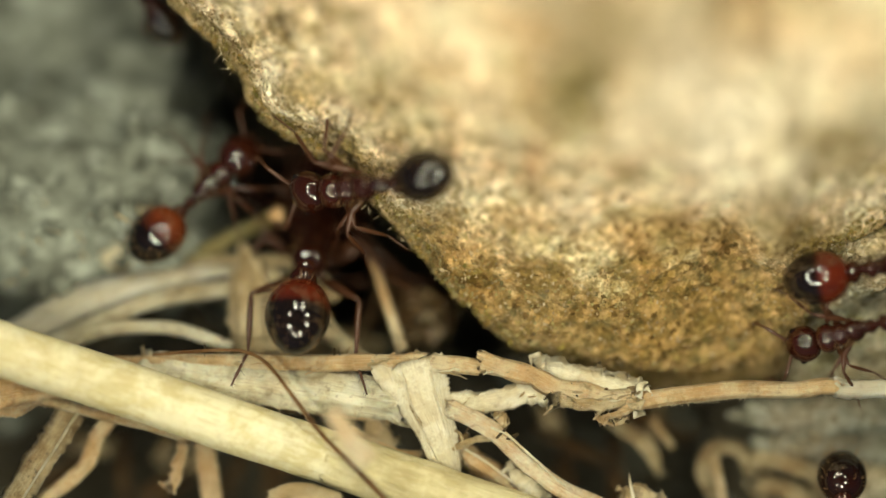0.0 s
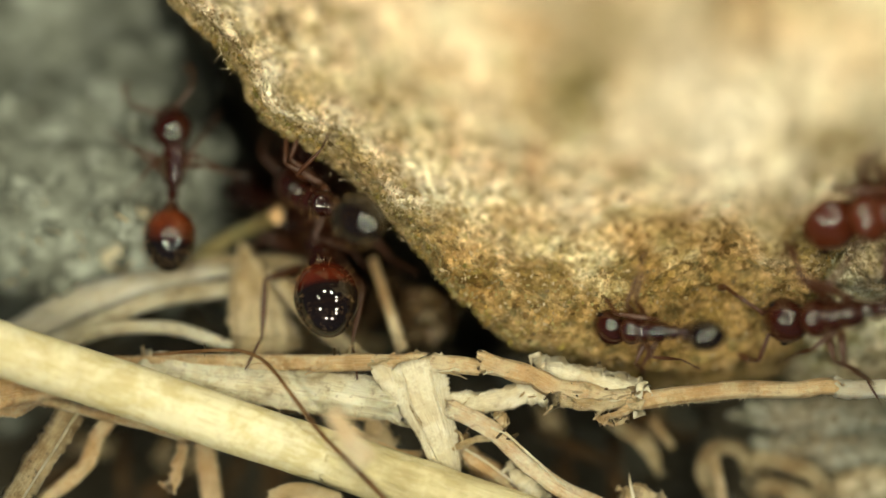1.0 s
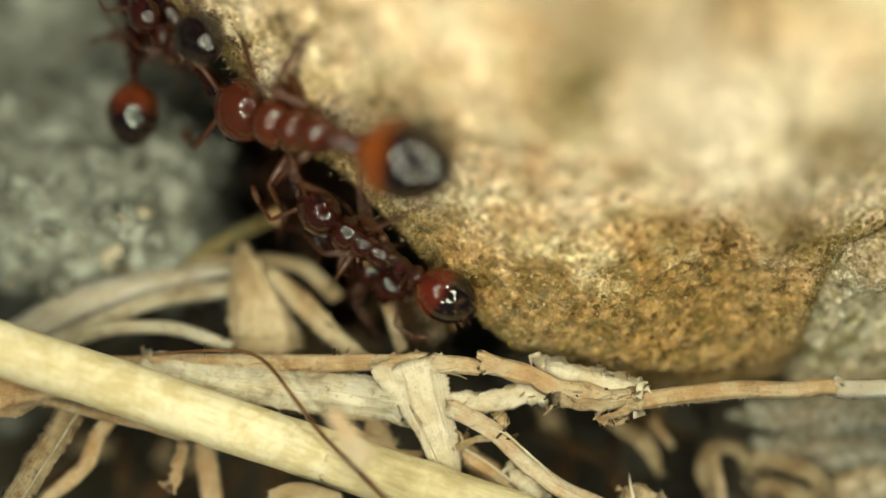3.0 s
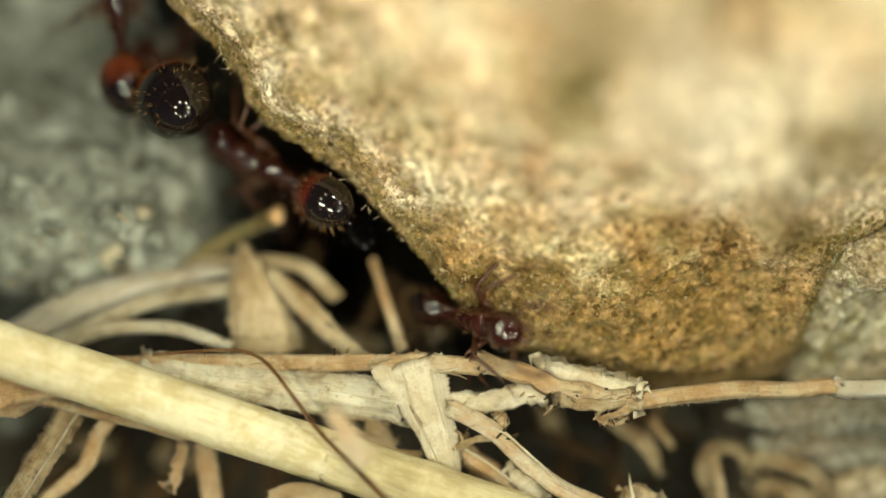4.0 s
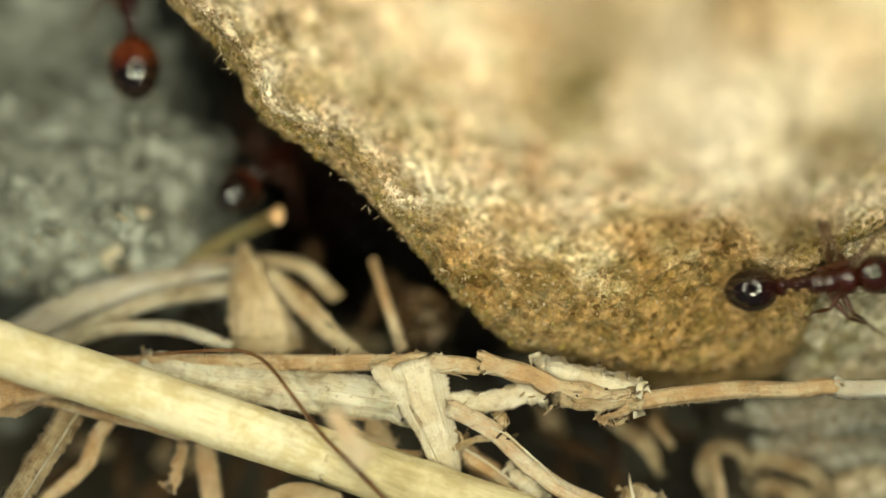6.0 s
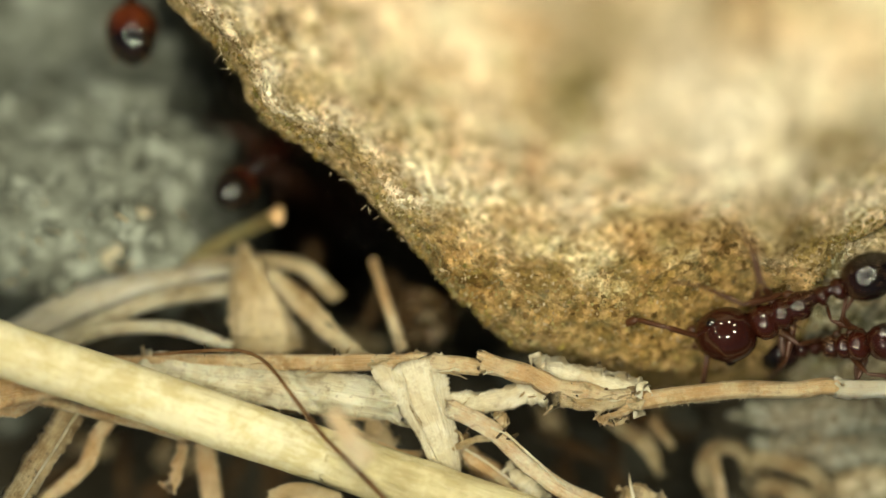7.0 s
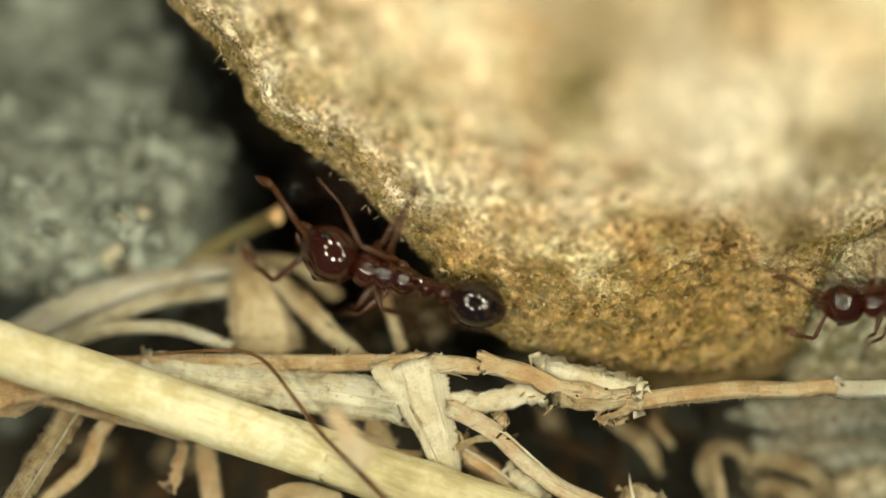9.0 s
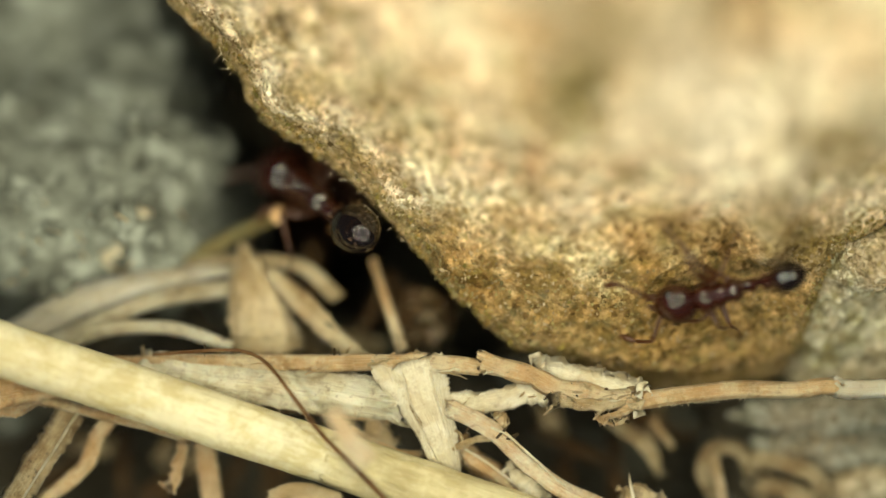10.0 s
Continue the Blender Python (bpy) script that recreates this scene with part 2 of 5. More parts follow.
def straw_material(name, pale, mid, dark, blotch=0.4, clear=0.0, streak=26.0, furrow=0.6, rust=0.5, mottle=1.0, relief=0.9):
    """Dead plant fibre, streaked along the stalk."""
    m, t, s = material(name)
    uv = t.nodes.new("ShaderNodeUVMap").outputs["UV"]
    stretch = node(t, "ShaderNodeMapping")
    stretch.inputs["Scale"].default_value = (0.35, streak, 1)
    t.links.new(uv, stretch.inputs["Vector"])
    lines = noise_node(t, 1.0, 6, 0.75, stretch.outputs[0], 0.2)
    pos = t.nodes.new("ShaderNodeTexCoord").outputs["Object"]
    spots = noise_node(t, 700, 6, 0.75, pos)
    col = ramp(t, spots, [(0.38, mid), (0.47, mid), (0.56, pale), (0.7, pale)])
    fine = node(t, "ShaderNodeMapping")
    fine.inputs["Scale"].default_value = (1.2, streak * 2.2, 1)
    t.links.new(uv, fine.inputs["Vector"])
    threads = noise_node(t, 1.0, 4, 0.7, fine.outputs[0], 0.3)
    away = node(t, "ShaderNodeMapping")
    away.inputs["Location"].default_value = (0.13, 0.07, 0.19)
    t.links.new(pos, away.inputs["Vector"])
    rusty = math_node(t, "MULTIPLY", ramp(t, noise_node(t, 430, 5, 0.65, away.outputs[0]), [(0.48, (0, 0, 0)), (0.62, (1, 1, 1))]), rust)
    col = mixed(t, rusty, col, tuple(0.55 * m + w for m, w in zip(mid, (0.20, 0.09, 0.025))))
    # Pale patches, whitened so that they also stand in for highlights.
    pale_and_gloss = ramp(t, noise_node(t, 900, 5, 0.7, away.outputs[0]), [(0.52, (0, 0, 0)), (0.64, (0.8, 0.8, 0.8))])
    col = mixed(t, pale_and_gloss, col, tuple(min(0.9, 1.06 * c) for c in pale))
    col = mixed(t, math_node(t, "MULTIPLY", ramp(t, lines, [(0.34, (1, 1, 1)), (0.48, (0, 0, 0))]), furrow), col, dark)
    # Pale streaks along the fibre, with its gloss painted in.
    col = mixed(t, ramp(t, threads, [(0.52, (0, 0, 0)), (0.64, (0.85, 0.85, 0.85))]), col, tuple(min(0.9, 1.05 * c + 0.02) for c in pale))
    col = mixed(t, math_node(t, "MULTIPLY", ramp(t, threads, [(0.30, (1, 1, 1)), (0.40, (0, 0, 0))]), 0.7 * furrow), col, dark)
    dirt = ramp(t, noise_node(t, 3600, 5, 0.7, pos), [(0.35, (1, 1, 1)), (0.43, (0, 0, 0))])
    col = mixed(t, math_node(t, "MULTIPLY", dirt, blotch), col, dark)
    col = mixed(t, mottle, col, ramp(t, noise_node(t, 300, 3, 0.6, pos), [(0.34, (0.60, 0.52, 0.42)), (0.44, (0.93, 0.91, 0.87)), (0.58, (1.04, 1.04, 1.03))]), "MULTIPLY")
    col = mixed(t, min(1.0, 1.3 * blotch), col, ramp(t, noise_node(t, 1500, 4, 0.65, away.outputs[0]), [(0.36, (0.62, 0.55, 0.46)), (0.47, (0.96, 0.95, 0.92)), (0.6, (1.03, 1.03, 1.03))]), "MULTIPLY")
    t.links.new(col, s.inputs["Base Color"])
    t.links.new(ramp(t, threads, [(0.35, (0.5, 0.5, 0.5)), (0.65, (0.24, 0.24, 0.24))]), s.inputs["Roughness"])
    s.inputs["Subsurface Weight"].default_value = 0.15
    s.inputs["Subsurface Radius"].default_value = (0.0004, 0.0003, 0.00015)
    s.inputs["Subsurface Scale"].default_value = 1.0
    if clear:
        s.inputs["Transmission Weight"].default_value = clear
    bump(t, s, math_node(t, "ADD", lines, threads), 0.00012, relief)
    return m


WHITE_STRAW = straw_material("bleached_straw", (0.90, 0.88, 0.77), (0.84, 0.79, 0.63), (0.58, 0.48, 0.30), 0.3, furrow=0.3, rust=0.05)
CULM = straw_material("pale_straw", (0.74, 0.69, 0.47), (0.62, 0.55, 0.30), (0.50, 0.41, 0.18), 0.12, streak=7.0, furrow=0.7, rust=0.2, mottle=0.3, relief=0.5)
CULM_END = straw_material("olive_straw", (0.64, 0.58, 0.35), (0.54, 0.47, 0.25), (0.42, 0.34, 0.15), 0.12, streak=7.0, furrow=0.6, rust=0.10, mottle=0.3)
FIBRE = straw_material("tan_fibre", (0.89, 0.74, 0.49), (0.82, 0.57, 0.30), (0.38, 0.19, 0.07), 0.45, furrow=0.55, rust=0.8, mottle=0.55)
BLADE = straw_material("grey_straw", (0.90, 0.86, 0.68), (0.78, 0.71, 0.50), (0.28, 0.20, 0.10), 0.45, furrow=0.55, rust=0.25)
HUSK = straw_material("clear_husk", (0.79, 0.75, 0.58), (0.67, 0.60, 0.41), (0.40, 0.30, 0.15), 0.4, 0.15, streak=16.0, furrow=0.5, rust=0.3, mottle=0.6, relief=0.45)
PINK_STRAW = straw_material("pinkish_straw", (0.91, 0.82, 0.62), (0.82, 0.63, 0.40), (0.42, 0.22, 0.09), 0.4, streak=18.0, furrow=0.8, rust=0.6, mottle=0.5)
ROOT = straw_material("brown_root", (0.30, 0.17, 0.075), (0.15, 0.072, 0.028), (0.06, 0.028, 0.012), 0.5)
LEAF = straw_material("dry_leaf", (0.76, 0.65, 0.43), (0.60, 0.47, 0.27), (0.26, 0.18, 0.09), 0.6)
WORN = straw_material("weathered_straw", (0.58, 0.50, 0.32), (0.34, 0.27, 0.15), (0.07, 0.05, 0.03), 0.8)
CLOD = straw_material("humus", (0.12, 0.085, 0.045), (0.07, 0.05, 0.025), (0.03, 0.02, 0.012), 0.8)
GREEN = straw_material("green_stalk", (0.34, 0.33, 0.16), (0.26, 0.25, 0.11), (0.16, 0.14, 0.06), 0.4)


def shell_material(name, front, rear, split=0.0, soft=0.3, rough=0.07, relief=0.05, grain=9000, seams=(), ior=1.5):
    """Polished insect shell; front and rear colours part at x = split mm."""
    m, t, s = material(name)
    pos = t.nodes.new("ShaderNodeTexCoord").outputs["Object"]
    sep = node(t, "ShaderNodeSeparateXYZ")
    t.links.new(pos, sep.inputs[0])
    part_at = node(t, "ShaderNodeMapRange")
    part_at.inputs["From Min"].default_value = (split - soft) * MM
    part_at.inputs["From Max"].default_value = (split + soft) * MM
    t.links.new(sep.outputs["X"], part_at.inputs["Value"])
    col = mixed(t, part_at.outputs[0], rear, front)
    col = mixed(t, ramp(t, noise_node(t, 1800, 4, 0.6, pos), [(0.4, (0, 0, 0)), (0.75, (0.6, 0.6, 0.6))]), col, rear)
    for seam in seams:
        line = math_node(t, "COMPARE", sep.outputs["X"], seam * MM)
        line.node.inputs[2].default_value = 0.008 * MM
        col = mixed(t, math_node(t, "MULTIPLY", line, 0.12), col, (0.12, 0.05, 0.02))
    t.links.new(col, s.inputs["Base Color"])
    s.inputs["Roughness"].default_value = rough
    s.inputs["IOR"].default_value = ior
    bump(t, s, noise_node(t, grain, 3, 0.6, pos), 0.00002, relief)
    return m


RED, DARK_RED, BLACK = (0.042, 0.0088, 0.0038), (0.019, 0.0052, 0.0030), (0.007, 0.0045, 0.004)
SEAMS = (-0.08, -0.42, -0.66)
BODY = shell_material("red_brown_shell", RED, DARK_RED, 0.0, 1.0, 0.09, 0.22, 7500, ior=1.58)
ORANGE_BODY = shell_material("orange_brown_shell", (0.092, 0.022, 0.008), (0.050, 0.012, 0.005), 0.0, 1.0, 0.09, 0.22, 7500, ior=1.58)
BLACK_TAIL = shell_material("black_shell", DARK_RED, BLACK, 0.45, 0.3, seams=SEAMS, ior=1.6)
BANDED_TAIL = shell_material("red_and_black_shell", (0.10, 0.015, 0.005), BLACK, 0.12, 0.12, seams=SEAMS, ior=1.6)
AMBER_TAIL = shell_material("amber_and_black_shell", (0.14, 0.030, 0.009), BLACK, 0.12, 0.3, seams=SEAMS, ior=1.6)
ORANGE_TAIL = shell_material("orange_and_black_shell", (0.25, 0.060, 0.008), BLACK, 0.05, 0.12, seams=SEAMS, ior=1.6)
LIMB = shell_material("limb_shell", (0.072, 0.027, 0.010), (0.050, 0.017, 0.007), 0.0, 1.0, 0.34)
EYE_BLACK = shell_material("eye_black", BLACK, BLACK)
BRISTLE = material("bristle")[0]
ANT_HAIR = material("ant_hair")[0]
ANT_HAIR.node_tree.nodes["Principled BSDF"].inputs["Base Color"].default_value = (0.24, 0.14, 0.055, 1)
BRISTLE.node_tree.nodes["Principled BSDF"].inputs["Base Color"].default_value = (0.78, 0.66, 0.45, 1)


# ---- mesh helpers ----
def mesh_of(name, verts, faces, mat, uvs=None, smooth=True):
    me = bpy.data.meshes.new(name)
    me.from_pydata([tuple(v) for v in verts], [], faces)
    me.materials.append(mat)
    if uvs is not None:
        layer = me.uv_layers.new(name="UVMap")
        idx = np.empty(len(me.loops), np.int32)
        me.loops.foreach_get("vertex_index", idx)
        layer.data.foreach_set("uv", np.asarray(uvs, np.float32)[idx].ravel())
    if smooth:
        me.polygons.foreach_set("use_smooth", [True] * len(me.polygons))
    me.update()
    return me


def part_of(name, me, parent, label="", m=None):
    ob = new(name, me)
    ob.parent = parent
    if m is not None:
        ob.matrix_basis = m
    return tagged(ob, label)


def grid_faces(rows, cols, wrap=False):
    out = []
    for i in range(rows - 1):
        for j in range(cols if wrap else cols - 1):
            k = (j + 1) % cols
            out.append((i * cols + j, i * cols + k, (i + 1) * cols + k, (i + 1) * cols + j))
    return out


def tube(path, widths, thicks, side=None, sides=12, ripple=0.0, seed=0, caps=True, bow=0.0):
    """Verts, faces, uvs of a swept stalk. widths across, thicks towards OUT; side: direction hint of the thick axis."""
    path = np.asarray(path, float)
    n = len(path)
    tang = np.gradient(path, axis=0)
    tang /= np.linalg.norm(tang, axis=1)[:, None] + 1e-12
    hint = np.array(side if side is not None else OUT, float)
    if hint.ndim == 1:
        hint = np.tile(hint, (n, 1))
    across = np.cross(tang, hint)
    across /= np.linalg.norm(across, axis=1)[:, None] + 1e-12
    outw = np.cross(across, tang)
    rnd = np.random.RandomState(seed)
    ridge = 1 + ripple * (rnd.rand(sides) - 0.5)
    length = np.concatenate([[0], np.cumsum(np.linalg.norm(np.diff(path, axis=0), axis=1))]) / MM
    verts, uvs = [], []
    for i in range(n):
        for k in range(sides):
            a = 2 * math.pi * k / sides
            r = ridge[k]
            verts.append(path[i] + across[i] * math.cos(a) * r * widths[i] / 2 + outw[i] * (math.sin(a) * r * thicks[i] / 2 - bow * widths[i] * math.cos(a) ** 2))
            uvs.append((length[i], abs(2 * k / sides - 1)))
    faces = grid_faces(n, sides, True)
    if caps:
        faces.append(tuple(range(sides))[::-1])
        faces.append(tuple((n - 1) * sides + k for k in range(sides)))
    return verts, faces, uvs


def stalk(name, label, category, pts, width, thick, mat, taper=(1, 1), wobble=0.06, ripple=0.25, sides=14, seed=0, lean=None, n=90, group="", frayed=0.0, profile=None):
    """A stalk, blade or fibre through pts (plan mm), width x thick mm; lean: degrees that its broad side turns about its length."""
    line = spline(pts, n)
    rnd = np.random.RandomState(seed + 5)
    s = np.linspace(0, 1, n)
    wob = fbm(np.stack([s * 14, s * 0 + seed * 3.1, s * 0], 1), 3, seed)
    amp = wobble * min(width, 0.6)
    line[:, 0] += amp * value_noise(np.stack([s * 7, s * 0 + 7.7, s * 0 + seed], 1), seed + 3)
    line[:, 1] += amp * value_noise(np.stack([s * 7, s * 0 + 2.2, s * 0 + seed], 1), seed + 4)
    world_line = np.array([spot(*p) for p in line])
    origin = Vector(world_line[n // 2])
    w = width * MM * (taper[0] + (taper[1] - taper[0]) * s) * (1 + 0.6 * wobble * wob)
    th = thick * MM * (taper[0] + (taper[1] - taper[0]) * s)
    if profile:
        shape = np.interp(s, np.linspace(0, 1, len(profile)), profile)
        w, th = w * shape, th * np.sqrt(shape)
    if thick < 0.4 * width:
        w = w * (1 + 0.06 * value_noise(np.stack([s * 26, 0 * s + 1.3, 0 * s + seed], 1), seed + 8) + 0.06 * value_noise(np.stack([s * 60, 0 * s, 0 * s + seed], 1), seed + 9))
    hint = None
    if lean is not None:
        turn = np.radians(np.linspace(lean[0], lean[1], n))
        hint = np.outer(np.cos(turn), OUT) + np.outer(np.sin(turn), UPHILL)
    v, f, uv = tube(world_line - np.array(origin), w, th, hint, sides, ripple, seed, bow=0.13 if thick < 0.4 * width else 0.0)
    v = np.array(v)
    for row, sign in ((0, 1), (n - 1, -1)):
        along = np.array((Vector(world_line[1] - world_line[0]) if row == 0 else Vector(world_line[-1] - world_line[-2])).normalized())
        v[row * sides:(row + 1) * sides] += np.outer((rnd.rand(sides) - 0.6) * 0.45 * min(width, 0.9) * MM, along)
    if frayed:
        along, round_ = np.repeat(np.arange(n), sides), np.tile(np.arange(sides), n)
        where = np.stack([along * 12.0 / n, round_ * 1.7, 0 * along + seed], 1)
        amount = frayed * MM * (0.5 + 1.5 * (np.minimum(along, n - 1 - along) < 4))
        for axis in range(3):
            v[:, axis] += amount * value_noise(where, seed + axis)
    ob = new(name, mesh_of(name, v, f, mat, uv))
    ob.location = origin
    return tagged(ob, label, category, group)


def bristle(verts, faces, root, d, length, r):
    side = d.orthogonal().normalized()
    other = d.cross(side)
    k = len(verts)
    for j in range(3):
        a = 2.094 * j
        verts.append(tuple((root + r * (side * math.cos(a) + other * math.sin(a))) * MM))
    verts.append(tuple((root + d * length) * MM))
    faces += [(k, k + 1, k + 3), (k + 1, k + 2, k + 3), (k + 2, k, k + 3)]


# ---- ground ----
def uneven(near, far, n):
    s = np.linspace(-1, 1, n)
    return np.sign(s) * (near * np.abs(s) + (far - near) * np.abs(s) ** 9)


def bell(x, y, cx, cy, rx, ry):
    return np.exp(-((x - cx) / rx) ** 2 - ((y - cy) / ry) ** 2)


def shelf(d, soft):
    return 1 / (1 + np.exp(-np.clip(d / soft, -40, 40)))


def ground_height(x, y):
    """Height in mm at x, y in mm: a bank of soil by the stone, a burrow under it, litter hollows in front."""
    p = np.stack([x, y, 0 * x], 1)
    z = -1.0 + 0 * x
    z = z + 4.4 * shelf(-7.1 - x - 0.45 * np.maximum(0, y - 4.2) - 0.3 * np.maximum(0, 1.0 - y) + 1.0 * value_noise(p / 2.0, 31) + 0.6 * value_noise(p / 0.8, 33), 0.4) * shelf(y + 1.2, 0.5)
    burrow = shelf(x + 6.7 + 0.45 * np.maximum(0, y - 4.2), 0.3) * shelf(1.5 - x, 0.6) * shelf(y + 0.3 + 0.2 * (x + 3), 0.3) * shelf(7.0 - y, 0.7)
    z = z - 16.0 * burrow
    z = z - 12.0 * bell(x, y, -10.6, -7.1, 5.6, 2.3) - 12.0 * bell(x, y, 4.6, -6.1, 3.8, 1.9) - 9.0 * bell(x, y, -3.0, -7.0, 4.0, 1.7)
    z = z + 0.55 * fbm(p / 2.2, 5, 2) - 3.0 * bell(x, y, -13.0, 8.4, 6.0, 2.6) + 0.12 * fbm(p / 0.35, 3, 9)
    return z - 2.0 * bell(x, y, 6, 6, 9, 9)


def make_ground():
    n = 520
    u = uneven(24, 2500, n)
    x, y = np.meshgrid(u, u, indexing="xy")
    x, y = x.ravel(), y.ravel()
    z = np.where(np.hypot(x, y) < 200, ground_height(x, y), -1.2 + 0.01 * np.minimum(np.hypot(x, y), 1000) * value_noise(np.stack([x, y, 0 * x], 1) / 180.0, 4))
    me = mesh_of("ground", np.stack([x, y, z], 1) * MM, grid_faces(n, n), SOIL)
    me.materials.append(SHADED_SOIL)
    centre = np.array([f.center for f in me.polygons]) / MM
    # Bank and far ground stay pale; burrow and hollows get the painted shade.
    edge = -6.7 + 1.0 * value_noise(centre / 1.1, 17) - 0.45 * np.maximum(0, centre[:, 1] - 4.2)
    pale_soil = (centre[:, 0] < edge) & (centre[:, 1] > -1.4 + 0.7 * value_noise(centre / 0.9, 18)) | (np.hypot(centre[:, 0], centre[:, 1]) > 30)
    me.polygons.foreach_set("material_index", np.where(pale_soil, 0, 1).astype(np.int32))
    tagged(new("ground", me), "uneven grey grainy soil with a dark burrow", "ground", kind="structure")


make_ground()


# ---- stones ----
def boulder(name, label, rim, middle, rise, mat, hollows=(), drop=8.0, n_round=1300, n_in=200, n_under=50, rough=1.0, seed=0, shoulder=6.2, lip=0.8, dressing=(), steep=0.0, undercut=0.0, flat=0.0):
    """A weathered stone: rim is its widest outline (plan mm), middle the point that its top closes on."""
    ring = spline(list(rim) + [rim[0]], n_round + 1)[:-1]
    mid = np.array(middle, float)
    reach = np.linalg.norm(ring[:, :2] - mid[:2], axis=1)
    rows = []
    steps = np.linspace(0, 1, n_in) ** 1.5
    under = np.linspace(0, 1, n_under + 1)[1:] ** 1.3
    for s in under[::-1]:
        r = 1 - 0.6 * s
        ab = mid[:2] + (ring[:, :2] - mid[:2]) * r
        rows.append(np.column_stack([ab, ring[:, 2] - lip - drop * s ** 0.75]))
    for s in steps:
        ab = mid[:2] + (ring[:, :2] - mid[:2]) * (1 - s)
        d = s * reach
        c = ring[:, 2] + (0.34 - flat * shelf(ring[:, 0] - 0.6, 0.7)) * d + steep * np.clip(d - 0.45, 0, 4.5) * shelf(-ring[:, 0] - 0.6, 0.8) + undercut * (1 - np.exp(-d / 0.7)) * shelf(ring[:, 0] - 4.6, 0.5) * shelf(11.4 - ring[:, 0], 0.4) * shelf(-ring[:, 1], 0.3) + rise * shelf(d - (shoulder - 4.0 * shelf(ring[:, 0] - 11.5, 0.7) + 3.2 * shelf(-ring[:, 0] - 4.0, 1.5)), 1.1) - lip * (1 - np.sqrt(np.clip(d / 0.7, 0, 1)))
        for (ha, hb, ra, rb, depth) in hollows:
            c = c - depth * bell(ab[:, 0], ab[:, 1], ha, hb, ra, rb) * np.clip(d / 2.0, 0, 1)
        rows.append(np.column_stack([ab, c]))
    pts = np.vstack(rows)
    big = fbm(pts / 3.5, 3, seed) * 0.35 + fbm(pts / 1.1, 2, seed + 21) * 0.12
    skew = np.array([(0.36, 0.48, -0.80), (-0.80, 0.60, 0.0), (0.48, 0.64, 0.60)])
    loose = pts @ skew + 0.9 * np.stack([value_noise(pts / 1.9, seed + k) for k in (41, 42, 43)], 1)
    g = blocks(loose / 0.40, seed + 3) + 0.6 * blocks(loose / 0.17, seed + 5)
    small = fbm(loose / 0.62, 5, seed + 7)
    nrm = np.column_stack([pts[:, :2] - mid[:2], np.zeros(len(pts))])
    nrm /= np.linalg.norm(nrm, axis=1)[:, None] + 1e-9
    s_all = np.repeat(np.concatenate([-under[::-1], steps]), n_round)
    up = np.clip(0.35 + s_all * 6, -0.6, 1)
    nrm = nrm * (1 - np.abs(up))[:, None]
    nrm[:, 2] += up
    pts = pts + nrm * (rough * (big + 0.15 * small + 0.075 * (g - 0.8)))[:, None]
    frame_ = np.array(BOARD)
    origin = np.array(spot(mid[0], mid[1], 0))
    world_pts = np.array(BASE) + MM * pts @ frame_.T - origin
    faces = grid_faces(len(rows), n_round, True)
    faces.append(tuple(range(n_round))[::-1])
    ob = new(name, mesh_of(name, world_pts, faces, mat))
    ob.location = origin
    tagged(ob, label, "stone")
    d_all = np.concatenate([-under[::-1], steps])[:, None] * reach[None, :]
    view = (np.abs(pts[:, 0]) < 15.5) & (np.abs(pts[:, 1]) < 9.5)
    for kind, mat, count, deep, radius, words in dressing:
        pool = np.where(view & (d_all.ravel() > -0.35) & (d_all.ravel() < deep))[0]
        crown(ob, kind, mat, world_pts, pool, count, radius, words, seed)
    return ob


def crown(parent, name, mat, where, pool, count, radius, words, seed):
    """Small rough grains seated on the stone's skin."""
    ball = bmesh.new()
    bmesh.ops.create_icosphere(ball, subdivisions=1, radius=1)
    co = np.array([v.co for v in ball.verts])
    tri = [tuple(v.index for v in f.verts) for f in ball.faces]
    ball.free()
    rnd = np.random.RandomState(seed + count)
    patch = fbm(where[pool] / MM / 1.2, 3, seed + count)
    if name == "lichen":
        pool = pool[patch > -0.1]
    elif mat is GRIT:
        pool = pool[patch > 0.0]
    verts, faces = [], []
    for k, i in enumerate(rnd.choice(pool, count)):
        r = radius * (0.5 + rnd.rand() ** 2) * MM
        shape = (0.55 + 0.9 * rnd.rand(len(co), 1)) * (0.5 + 1.0 * rnd.rand(3))
        verts.extend(co * shape * r + where[i] + (rnd.rand(3) - 0.5) * 0.10 * MM - 0.5 * r * np.array(OUT))
        n0 = k * len(co)
        faces.extend((a + n0, b + n0, c + n0) for a, b, c in tri)
    tagged(part_of(name, mesh_of(name, verts, faces, mat, smooth=False), parent, words), kind="stuff")


